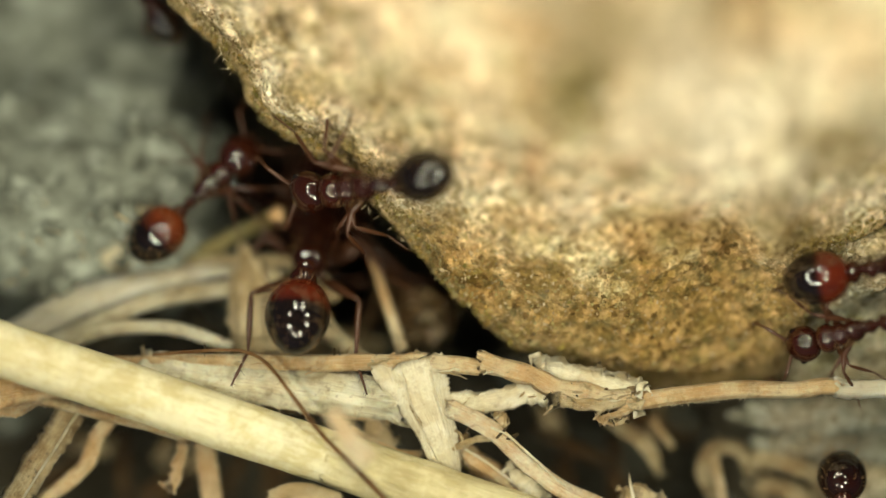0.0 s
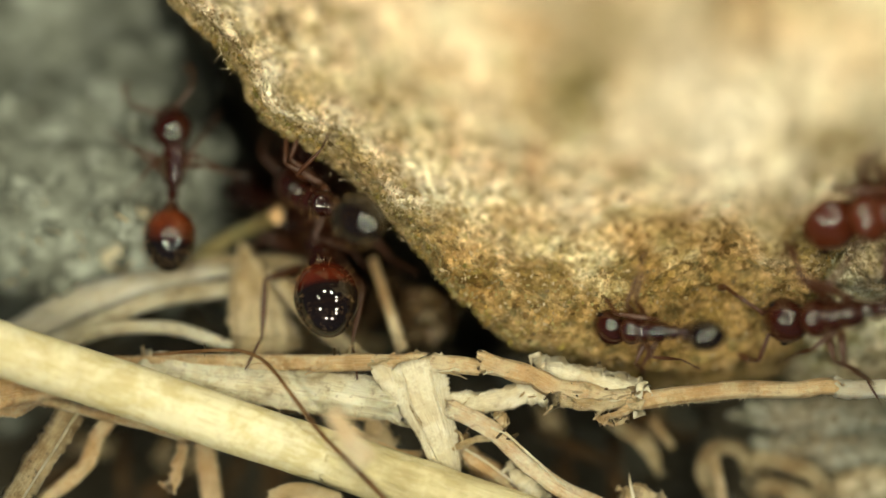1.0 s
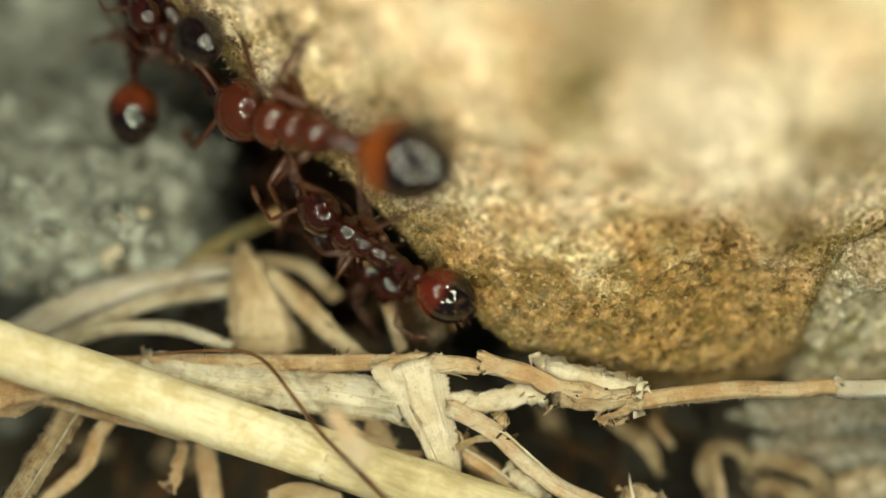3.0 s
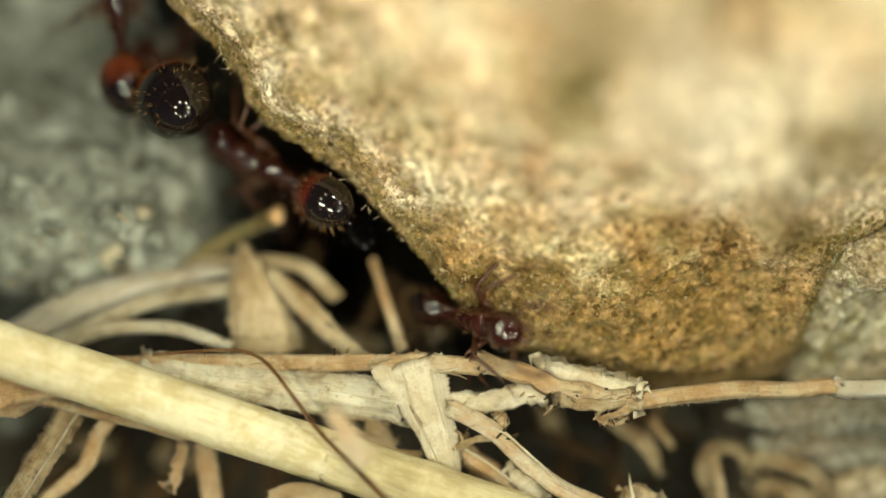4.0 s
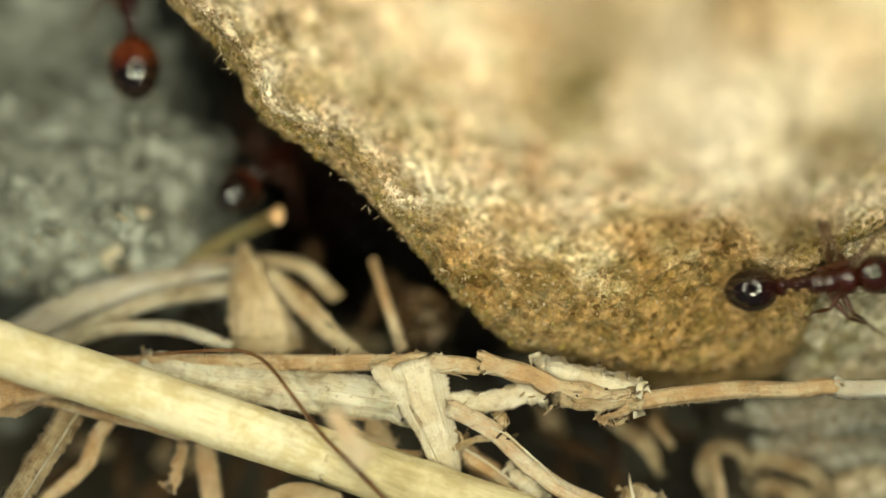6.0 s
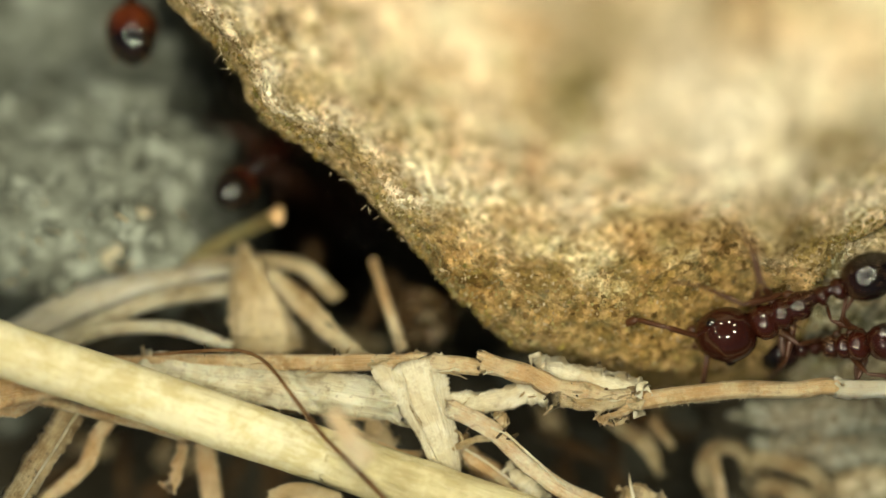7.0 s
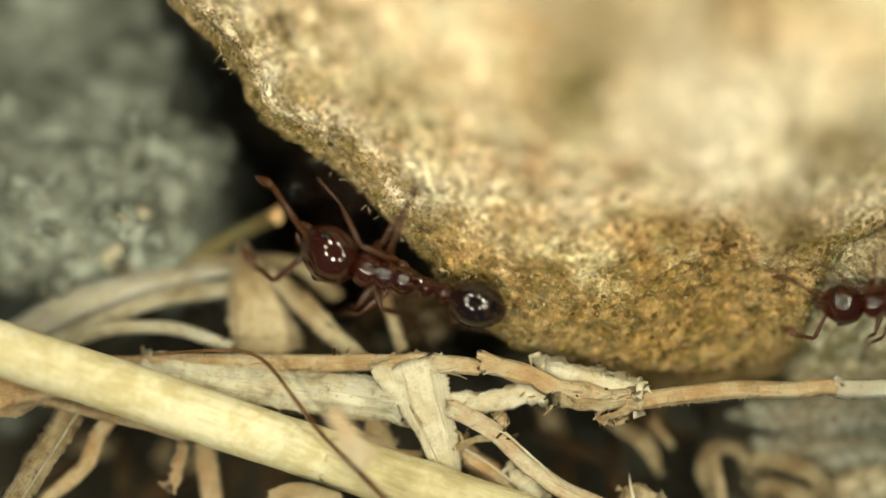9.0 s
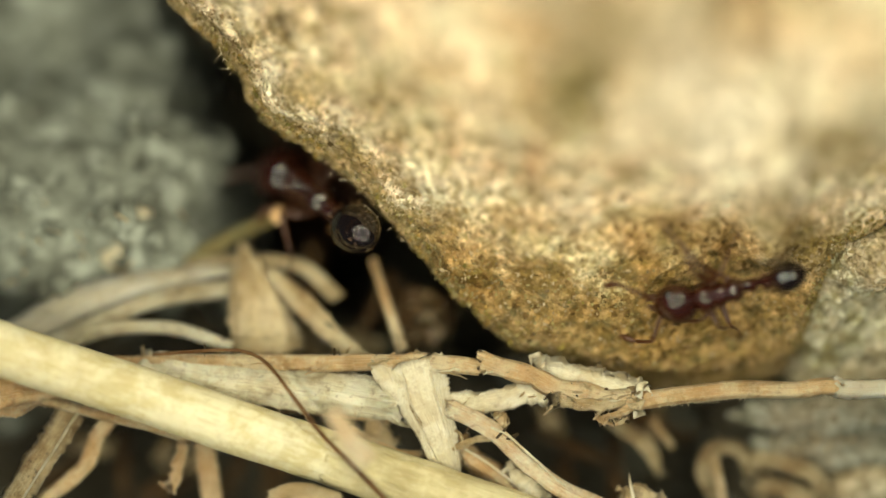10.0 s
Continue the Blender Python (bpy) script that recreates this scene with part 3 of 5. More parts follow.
RIM = [(-8.82, 7.88, 0), (-7.07, 6.09, 0), (-6.14, 4.39, 0), (-4.09, 2.96, 0), (-2.21, 1.36, 0), (-0.79, -0.16, 0), (0.29, -1.68, 0),
       (2.08, -3.06, -0.2), (3.61, -3.46, -0.4), (6.09, -4.35, -2.1), (9.18, -4.6, -2.6), (11.1, -4.1, -2.2), (11.77, -1.78, -0.4), (12.61, -0.16, 0), (14.13, 1.26, 0.5),
       (19.43, 4.2, 2), (22.62, 12.74, 3), (15.74, 20.47, 3), (2.02, 21.61, 2), (-6.77, 15.71, 1), (-9.54, 10.55, 0)]
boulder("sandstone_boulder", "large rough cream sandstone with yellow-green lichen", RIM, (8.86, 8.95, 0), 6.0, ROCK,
        steep=0.60, undercut=1.3, flat=0.22, hollows=[(4.39, 5.2, 0)[:2] + (1.5, 1.9, 2.4), (2.07, 7.16, 0)[:2] + (1.4, 1.4, 2.0)], seed=4,
        dressing=[("sand", QUARTZ, 3600, 3.6, 0.05, "tan and brown sand grains"), ("sand", GRIT, 450, 3.0, 0.045, "cream sand grains"), ("lichen", LICHEN, 2600, 0.55, 0.06, "olive and ochre lichen crumbs"), ("lichen", LICHEN, 1000, 4.0, 0.045, "olive and ochre lichen crumbs")])
boulder("grey_stone", "small pale grey rough stone under the boulder",
        [(11.2, -4.3, -2.9), (11.3, -1.44, -1.6), (12.4, 0.15, -0.7), (14.75, 1.1, -0.4), (17.47, 0.38, -0.4), (17.76, -2.16, -1.2), (15.8, -4.6, -3.0), (13.02, -4.9, -3.3)],
        (14.21, -1.05, 0), 1.3, GREY_ROCK, drop=3.0, n_round=400, n_in=70, n_under=24, seed=12, shoulder=2.5, lip=0.6, rough=1.5, dressing=[("sand", GRIT, 1200, 3.0, 0.06, "pale sand grains")])


# ---- dead grass ----
culm = stalk("dry_straw", "thick pale yellow dry grass straw lying over the litter", "straw", [(-18.41, -1.39, 1), (-13.86, -3.11, 0.8), (-9.3, -4.63, 0.5), (-6.48, -5.62, 0.3), (-2.92, -6.79, 0.2)],
             1.72, 1.4, CULM, seed=1, wobble=0.02, ripple=0.06, sides=24)
tip = stalk("straw_end", "", "", [(-3.54, -6.57, 0.2), (-2.92, -6.79, 0.2), (-0.43, -7.61, 0.2), (2.07, -8.47, 0.1), (6.55, -10.01, -0.2)], 1.75, 1.42, CULM_END, seed=31, wobble=0.02, ripple=0.06, sides=24)
tip.location -= culm.location
tip.parent = culm
runner = stalk("grass_runner", "long thin orange-tan dry grass runner with frayed breaks", "straw", [(-10.42, -3.62, -0.6), (-6.53, -3.66, -0.4), (-2.57, -3.57, 0), (-0.43, -3.58, 0.1), (1.14, -3.69, 0.2)],
               0.55, 0.42, FIBRE, seed=2, wobble=0.12, ripple=0.4, n=90, sides=18, frayed=0.03)


def segment(name, parent, *args, **more):
    """A stalk that is part of another."""
    ob = stalk(name, "", "", *args, **more)
    ob.location -= parent.location
    ob.parent = parent
    del_keys = [k for k in ("category", "label", "group") if k in ob]
    for k in del_keys:
        del ob[k]
    return ob


segment("runner_piece", runner, [(1.1, -3.54, 0.25), (2.06, -3.76, 0.25), (3.22, -4.18, 0.25), (4.74, -4.65, 0.2), (5.95, -4.72, 0.2)], 0.60, 0.42, FIBRE, seed=21, wobble=0.14, ripple=0.45, sides=18, frayed=0.05)
segment("runner_piece", runner, [(5.55, -5.01, 0.1), (6.52, -4.76, 0.2), (8.48, -4.51, 0.2), (11.33, -4.38, 0.2), (12.62, -4.38, 0.15)], 0.50, 0.38, FIBRE, seed=22, wobble=0.12, ripple=0.4, sides=18, n=80, frayed=0.03)
segment("runner_piece", runner, [(12.37, -4.37, 0.15), (13.48, -4.39, 0.1), (16.71, -4.48, 0)], 0.55, 0.4, WHITE_STRAW, seed=32, wobble=0.1, ripple=0.4, sides=18, n=50, frayed=0.03)
segment("torn_fibre", runner, [(3.45, -4.71, 0.3), (4.2, -4.89, 0.35), (5.17, -4.89, 0.35), (5.98, -4.61, 0.3)], 0.40, 0.12, LEAF, seed=23, wobble=0.3, ripple=0.8, frayed=0.16)
segment("torn_fibre", runner, [(4.95, -5.47, 0.2), (5.18, -5.24, 0.2), (5.63, -5.22, 0.2), (5.84, -4.88, 0.2)], 0.16, 0.12, FIBRE, seed=24, wobble=0.4, ripple=0.8, frayed=0.08)
segment("torn_fibre", runner, [(4.89, -5.3, 0.1), (5.31, -5.55, 0.1), (5.78, -5.37, 0.1)], 0.12, 0.1, FIBRE, seed=25, wobble=0.4, ripple=0.8, frayed=0.06)
for k in range(14):
    rnd = random.Random(100 + k)
    u = rnd.uniform(1.0, 5.8) if k < 9 else rnd.uniform(-5.5, 1.0)
    v = -3.7 - 0.22 * max(0.0, u - 1.0) + rnd.uniform(-0.25, 0.2)
    run, rise = rnd.uniform(0.35, 0.9) * rnd.choice((-1, 1)), rnd.uniform(-0.35, 0.25)
    segment("loose_fibre", runner, [(u, v, 0.3), (u + 0.5 * run, v + 0.3 * rise, 0.4), (u + run, v + rise, 0.3)], rnd.uniform(0.06, 0.13), 0.06, rnd.choice((LEAF, FIBRE, HUSK)), seed=120 + k, taper=(1, 0.3), sides=8, n=16, wobble=0.3)
LITTER = "dry litter before the boulder"


def litter(name, label, pts, width, thick, mat, **more):
    return stalk(name, label, "straw", pts, width, thick, mat, group=LITTER, **more)


litter("grass_strip", "flat greyish dry grass strip with a split", [(-9.58, -3.79, -0.4), (-7.95, -3.96, -0.2), (-5.07, -4.32, -0.05), (-3.29, -4.52, 0), (-1.05, -4.87, 0.1)], 1.4, 0.2, BLADE, seed=3, ripple=0.5, frayed=0.1, sides=20, n=80, lean=(20, -10))
litter("grass_strip", "narrow brownish dry grass strip under the straw", [(-9.09, -4.49, -0.8), (-6.55, -4.75, -0.6), (-4.03, -5.05, -0.5), (-1.69, -5.28, -0.5)], 0.55, 0.2, FIBRE, seed=33, ripple=0.5, frayed=0.06)
litter("husk", "translucent whitish dry grass husk", [(-0.85, -3.64, 0.35), (-0.52, -4.82, 0.3), (-0.07, -6.05, 0.1), (0.32, -7.44, -0.3)], 1.62, 0.08, HUSK, seed=4, profile=[1.12, 1.08, 0.88, 0.66, 0.45], lean=(10, 35), sides=20, ripple=0.12, wobble=0.03)
litter("husk", "small brownish flap of dry husk", [(-2.17, -3.54, 0.2), (-1.78, -4.11, 0.25), (-1.28, -5.01, 0.15)], 0.7, 0.07, HUSK, seed=54, profile=[0.5, 1.0, 0.8, 0.3], lean=(20, -30), sides=14, ripple=0.2)
litter("rootlet", "thin dark brown hair-like rootlet", [(-9.22, -3.36, -0.4), (-7.37, -3.22, 0.3), (-6.28, -3.21, 0.5), (-5.47, -3.61, 0.7), (-4.66, -4.66, 1), (-3.77, -5.79, 1.15), (-2.54, -7.03, 1.1), (-1.48, -8.18, 1)], 0.15, 0.15, ROOT, seed=5, taper=(0.7, 1.1), sides=8, ripple=0.4, wobble=0.15)
litter("grass_strip", "grey-brown flecked dry grass strip", [(-11.7, -5.1, -0.4), (-12.33, -6.07, -0.2), (-13.02, -7.12, 0), (-14, -8.73, 0)], 0.85, 0.22, WORN, seed=6, ripple=0.6, sides=18, lean=(0, 25))
litter("curled_strip", "curved tan dry grass strip", [(-10.55, -5.31, -0.9), (-11.04, -6.02, -0.8), (-11.52, -7.02, -0.8), (-12.88, -8.1, -0.8)], 0.55, 0.15, FIBRE, seed=7, ripple=0.5, lean=(-30, 30))
litter("curled_strip", "small twisted orange-tan shred", [(-8.19, -6.02, -0.8), (-8.33, -6.47, -0.8), (-8.51, -7.02, -0.8), (-8.72, -7.66, -0.7)], 0.36, 0.12, FIBRE, seed=8, ripple=0.8, frayed=0.12, lean=(-40, 60), wobble=0.3)
litter("dry_stick", "short brown dry stick", [(-7.66, -6.15, -1.3), (-7.56, -7.07, -1.4), (-7.35, -8.35, -1.5)], 0.75, 0.3, FIBRE, seed=9, ripple=0.4)
litter("bark_shred", "rough brown bark shred under the straw", [(-15.09, -4.72, -0.1), (-13.5, -4.58, -0.2), (-12.45, -4.47, -0.4), (-11.41, -4.48, -0.6)], 1.2, 0.5, FIBRE, seed=10, ripple=0.9, frayed=0.25, taper=(1.2, 0.3))
litter("curled_strip", "thin brown strip along the straw", [(-12.99, -4.74, -0.4), (-11.35, -5.14, -0.2), (-9.55, -5.56, -0.1), (-8.13, -5.98, -0.2)], 0.3, 0.15, FIBRE, seed=11, ripple=0.6)
litter("grass_strip", "broad pale dry grass strip", [(-14.11, -2.92, -2.2), (-12.18, -1.91, -2.2), (-10.15, -1.23, -2.1), (-8.32, -0.84, -2.1), (-6.31, -0.68, -2.2)], 0.95, 0.2, WHITE_STRAW, seed=12, ripple=0.4, profile=[0.9, 1.1, 0.9, 0.6, 0.3], sides=18)
litter("grass_strip", "narrow pale dry grass strip", [(-12.69, -3.13, -1.9), (-10.68, -2.18, -1.9), (-8.85, -1.54, -1.9), (-6.75, -1.23, -2)], 0.5, 0.2, BLADE, seed=13, ripple=0.4)
litter("curled_strip", "tan dry strip behind the leaf", [(-10.2, -1.09, -2.5), (-7.81, -0.5, -2.5), (-6.14, -0.39, -2.4), (-4.48, -0.62, -2.3), (-3.42, -1.6, -2.4)], 0.5, 0.2, LEAF, seed=14, ripple=0.5)
litter("bent_stalk", "pale greenish bent dry stalk", [(-12.63, -3.35, -1.5), (-11.34, -2.74, -1.4), (-9.96, -2.47, -1.3), (-8.41, -2.59, -1.2), (-6.81, -3.13, -1.1)], 0.42, 0.38, BLADE, seed=15, ripple=0.2)
litter("dry_leaf", "torn triangular tan dry leaf", [(-6.5, 0.08, -1.9), (-6.25, -0.9, -1.7), (-5.95, -2.1, -1.5), (-5.6, -3.5, -1.5)], 2.3, 0.09, LEAF, seed=16, profile=[0.10, 0.42, 0.70, 0.88, 0.98, 1.0], sides=26, ripple=0.3, frayed=0.06, lean=(10, -12), n=70)
litter("grass_strip", "pale tan strip beside the leaf", [(-5.58, -0.71, -1.7), (-4.62, -1.62, -1.5), (-3.7, -2.61, -1.2), (-2.6, -3.6, -1)], 0.75, 0.14, LEAF, seed=17, ripple=0.5, lean=(20, -20), profile=[0.5, 1, 0.9, 0.8])
litter("dry_stick", "short pale tan stick standing at the boulder foot", [(-2.28, -0.35, -2.2), (-1.86, -1.63, -1.8), (-1.3, -3.33, -1.2)], 0.32, 0.28, FIBRE, seed=18, ripple=0.3, taper=(0.8, 1.2))
litter("green_stalk", "short greenish stalk with a cut end", [(-8.39, -0.54, -2.8), (-7.08, 0.29, -2.6), (-5.41, 1.09, -2.4)], 0.5, 0.45, GREEN, seed=19, ripple=0.2)
litter("dry_stick", "pale tan splinter close over the straw", [(-3.35, -4.95, 3.0), (-2.9, -5.6, 3.2), (-2.35, -6.45, 3.0)], 0.6, 0.4, PINK_STRAW, seed=20, ripple=0.4, taper=(0.9, 1.1))
litter("grass_strip", "torn tan fibres behind the husk", [(-2.02, -5.12, -0.8), (-2.15, -5.93, -0.8), (-1.7, -6.47, -0.8)], 0.8, 0.15, LEAF, seed=26, ripple=0.7, frayed=0.12)
litter("grass_fibre", "thin tan fibre behind the husk", [(-2.95, -5.74, -0.6), (-1.51, -6.45, -0.5), (-0.43, -6.45, -0.5), (0.83, -5.95, -0.5)], 0.22, 0.18, FIBRE, seed=27, ripple=0.5)
litter("grass_fibre", "long curved pale grass fibre", [(0.14, -5.01, 0.1), (0.91, -5.33, 0.1), (1.71, -5.87, 0.05), (2.66, -6.8, 0), (3.59, -7.53, -0.1), (5.3, -8.31, -0.2)], 0.5, 0.3, PINK_STRAW, seed=28, ripple=0.5, n=70, wobble=0.1)
litter("grass_fibre", "thin forked grass fibre", [(1.71, -5.91, 0), (1.18, -5.98, 0), (0.55, -6.24, -0.1), (-0.43, -6.53, -0.2)], 0.2, 0.16, LEAF, seed=29, ripple=0.5, wobble=0.2)
litter("grass_fibre", "hair-thin pale grass fibre", [(0.29, -5.7, -0.1), (0.55, -5.88, -0.1), (0.68, -6.33, -0.1)], 0.1, 0.1, LEAF, seed=30, sides=8)
litter("grass_strip", "brown striped dry grass strip", [(0.38, -6.28, -0.6), (1.19, -6.85, -0.6), (1.91, -7.36, -0.6), (2.81, -8.17, -0.6)], 0.75, 0.2, FIBRE, seed=34, ripple=0.8, sides=18, lean=(0, 20))
litter("flake", "small whitish papery flake", [(2.17, -6.92, -0.5), (2.53, -7.34, -0.4), (3.16, -8.15, -0.4)], 0.8, 0.12, HUSK, seed=35, ripple=0.7, frayed=0.15, profile=[0.4, 1, 0.9])
litter("grass_strip", "whitish dry strip under the runner", [(-0.25, -4.77, 0), (1.18, -4.86, 0), (2.16, -4.62, 0.05), (2.96, -4.48, 0.05), (3.68, -4.62, 0)], 0.72, 0.1, HUSK, seed=36, ripple=0.7, frayed=0.12)
litter("grass_strip", "fuzzy grey-white strip behind the runner", [(2.96, -3.82, 0), (4.21, -4.05, 0.05), (5.28, -4.3, 0.1), (6.35, -4.62, 0.1)], 0.8, 0.1, HUSK, seed=37, ripple=0.8, frayed=0.18)
litter("flake", "small upright pale splinter", [(4.91, -3.71, -0.2), (5.38, -4.13, -0.1), (5.97, -4.54, -0.1)], 0.2, 0.12, LEAF, seed=38, ripple=0.7, frayed=0.08)
litter("curled_strip", "brown curled strip in the hollow", [(5.35, -5.59, -2.4), (5.98, -5.89, -2.2), (6.71, -6.49, -2.1), (7.05, -7.36, -2.2)], 0.5, 0.15, WORN, seed=39, ripple=0.6, profile=[0.6, 1, 1.1, 0.5])
litter("curled_strip", "small brown shred in the hollow", [(6.82, -5.59, -2.4), (7.13, -6.01, -2.3), (7.46, -6.45, -2.3)], 0.22, 0.12, FIBRE, seed=40, ripple=0.6)
litter("curled_strip", "brown curled dry leaf edge", [(8.85, -8.07, -2.4), (8.51, -7.14, -2.2), (8.91, -6.49, -2.1), (9.65, -6.59, -2.2), (10.04, -7.34, -2.4)], 0.55, 0.2, WORN, seed=41, ripple=0.6, lean=(-30, 40))
litter("dry_stick", "thin pale standing splinter", [(8.73, -6.65, -1.8), (8.86, -7.28, -1.7), (9.03, -8.18, -1.6)], 0.3, 0.2, LEAF, seed=42, ripple=0.6)
litter("grass_strip", "tan dry strip over the grey stone", [(10.02, -6.86, -2.2), (11.09, -6.97, -2), (12.01, -7.34, -2), (12.59, -8.05, -2.2)], 0.6, 0.2, WORN, seed=43, ripple=0.5)
litter("grass_strip", "dull brown strip in the litter", [(10.04, -7.71, -2.4), (11.15, -7.85, -2.4), (12.25, -8.26, -2.4)], 0.7, 0.3, WORN, seed=44, ripple=0.8, frayed=0.2)
litter("flake", "short pale frayed chip", [(5.77, -7.89, -0.5), (6.21, -7.66, -0.4), (6.84, -8.06, -0.4)], 0.5, 0.15, LEAF, seed=45, ripple=0.8, frayed=0.16)
litter("grass_fibre", "upright pale bristle of grass", [(5.9, -7.12, -0.3), (5.95, -7.47, -0.3), (6.07, -7.99, -0.4)], 0.1, 0.08, HUSK, seed=46, taper=(0.2, 1.4), sides=8)
litter("flake", "pale blurred chip at the straw", [(-5.37, -7.84, 0.9), (-4.48, -7.6, 1), (-3.24, -7.92, 1)], 0.6, 0.3, LEAF, seed=47, ripple=0.8)
litter("dry_leaf", "pale grey curled leaf on the soil", [(-10.95, -0.53, -2.6), (-10.5, 0.29, -2.2), (-9.96, 0.97, -2), (-9.58, 1.27, -2.2)], 1.15, 0.2, HUSK, seed=48, ripple=0.5, profile=[0.6, 1, 1, 0.4])
litter("dry_leaf", "small tan curled leaf on the soil", [(-11.95, 0.53, -2.5), (-11.6, 1.08, -2.2), (-10.98, 1.34, -2.1), (-10.32, 1.12, -2.3)], 0.6, 0.2, LEAF, seed=49, ripple=0.5)


def rib(strip_label, name, pts, width, mat, seed):
    """A raised vein or torn thread along a strip."""
    owner = [o for o in scene.objects if o.get("label") == strip_label][0]
    segment(name, owner, pts, width, width * 0.8, mat, seed=seed, sides=8, n=50, wobble=0.2, ripple=0.3, taper=(1, 0.6))


for k in range(26):
    rnd = random.Random(300 + k)
    a, b = [(rnd.uniform(-4.5, 0.5), rnd.uniform(-3.4, -0.8)), (rnd.uniform(-13, -4), rnd.uniform(-8, -6.3)), (rnd.uniform(2, 11), rnd.uniform(-8, -4.8))][k % 3]
    turn, size = rnd.uniform(0, math.pi), rnd.uniform(0.7, 1.6)
    c = rnd.uniform(-4.6, -3.2)
    litter("leaf_shred", "dull brown shred of dead leaf in the hollow", [(a - size * math.cos(turn), b - size * math.sin(turn), c - 0.3), (a, b, c + 0.1), (a + size * math.cos(turn), b + size * math.sin(turn), c - 0.4)],
           rnd.uniform(0.25, 0.7), 0.12, (CLOD, WORN, CLOD, CLOD)[k % 4], seed=310 + k, ripple=0.6, n=30, lean=(rnd.uniform(-30, 30), rnd.uniform(-30, 30)))


rib("translucent whitish dry grass husk", "vein", [(-0.39, -3.8, 0.44), (-0.07, -4.82, 0.4), (0.32, -6.04, 0.22), (0.57, -7.32, -0.2)], 0.05, HUSK, 201)
rib("translucent whitish dry grass husk", "vein", [(-1.28, -3.89, 0.42), (-0.96, -4.96, 0.38), (-0.43, -6.13, 0.18), (0.11, -7.32, -0.2)], 0.05, HUSK, 202)
rib("flat greyish dry grass strip with a split", "torn_thread", [(-8.13, -4.28, -0.25), (-5.97, -4.52, -0.12), (-4, -4.68, -0.05), (-1.86, -5.05, 0.05)], 0.10, BLADE, 204)
rib("torn triangular tan dry leaf", "torn_edge", [(-6.62, -0.2, -1.78), (-6.75, -1.1, -1.6), (-6.78, -2.1, -1.45), (-6.7, -3.2, -1.45)], 0.16, LEAF, 206)
rib("long curved pale grass fibre", "torn_thread", [(1.53, -5.65, 0.2), (2.07, -5.9, 0.2), (2.87, -6.61, 0.15), (3.86, -7.52, 0)], 0.1, HUSK, 207)
rib("brown striped dry grass strip", "torn_thread", [(0.47, -6.19, -0.4), (1.27, -6.71, -0.4), (2.08, -7.3, -0.4), (2.8, -7.97, -0.4)], 0.09, HUSK, 208)
rib("grey-brown flecked dry grass strip", "vein", [(-11.54, -5.14, -0.25), (-12.13, -6.09, -0.05), (-12.8, -7.15, 0.15), (-13.8, -8.72, 0.15)], 0.1, BLADE, 209)
rib("broad pale dry grass strip", "vein", [(-13.98, -2.76, -2), (-12.15, -1.78, -2), (-10.13, -1.08, -1.95), (-8.3, -0.71, -1.95)], 0.1, HUSK, 210)


def hairs_on(parent, ends, seed, length=0.28, count=36):
    """Fine pale hairs standing along a stalk between two plan points."""
    rnd = random.Random(seed)
    verts, faces = [], []
    base = Vector(parent.location)
    for _ in range(count):
        f = rnd.random()
        p = [a + (b - a) * f for a, b in zip(*ends)]
        d = (UPHILL * rnd.uniform(-1, 0.1) + RIGHT * rnd.uniform(-0.6, 0.6) + OUT * rnd.uniform(-0.2, 0.6)).normalized()
        bristle(verts, faces, (spot(*p) - base) / MM, d, rnd.uniform(0.4, 1.2) * length, 0.012)
    part_of("hairs", mesh_of("hairs", verts, faces, BRISTLE, smooth=False), parent, "fine pale hairs")


hairs_on(runner, ((6.5, -4.92, 0.2), (9.6, -4.60, 0.2)), 3, 0.20, 150)
hairs_on(runner, ((9.6, -4.60, 0.2), (12.6, -4.50, 0.2)), 13, 0.22, 24)
rootlets = [o for o in scene.objects if o.name == "rootlet"]
hairs_on(rootlets[0], ((-6.91, -3.22, 0.4), (-4.83, -4.39, 1)), 6, 0.5, 14)
hairs_on(culm, ((-7.13, -4.4, 0.9), (-3.96, -5.29, 0.7)), 8, 0.45, 10)
hairs_on(runner, ((-5.43, -3.7, 0), (-1.5, -3.7, 0)), 4, 0.22, 16)


stone = [o for o in scene.objects if o.name == "sandstone_boulder"][0]
hairs_on(stone, ((-7.09, 6.43, 0.2), (-6.39, 4.92, 0.2)), 9, 0.4, 7)
hairs_on(stone, ((-3.99, 2.83, 0.2), (-1.14, 0.2, 0.2)), 10, 0.25, 9)


# ---- crumbs and pebbles ----
def pebble(name, label, place, size, mat, seed, group=""):
    bm = bmesh.new()
    bmesh.ops.create_icosphere(bm, subdivisions=4, radius=1)
    co = np.array([v.co for v in bm.verts])
    k = 1 + 0.3 * fbm(co * 1.3 + seed, 3, seed) + 0.08 * fbm(co * 5 + seed, 3, seed + 1)
    for v, f in zip(bm.verts, k):
        v.co = Vector([c * float(f) * r * MM for c, r in zip(v.co, size)])
    me = bpy.data.meshes.new(name)
    bm.to_mesh(me)
    bm.free()
    me.materials.append(mat)
    me.polygons.foreach_set("use_smooth", [True] * len(me.polygons))
    ob = new(name, me)
    ob.location = spot(*place)
    return tagged(ob, label, "pebble", group)


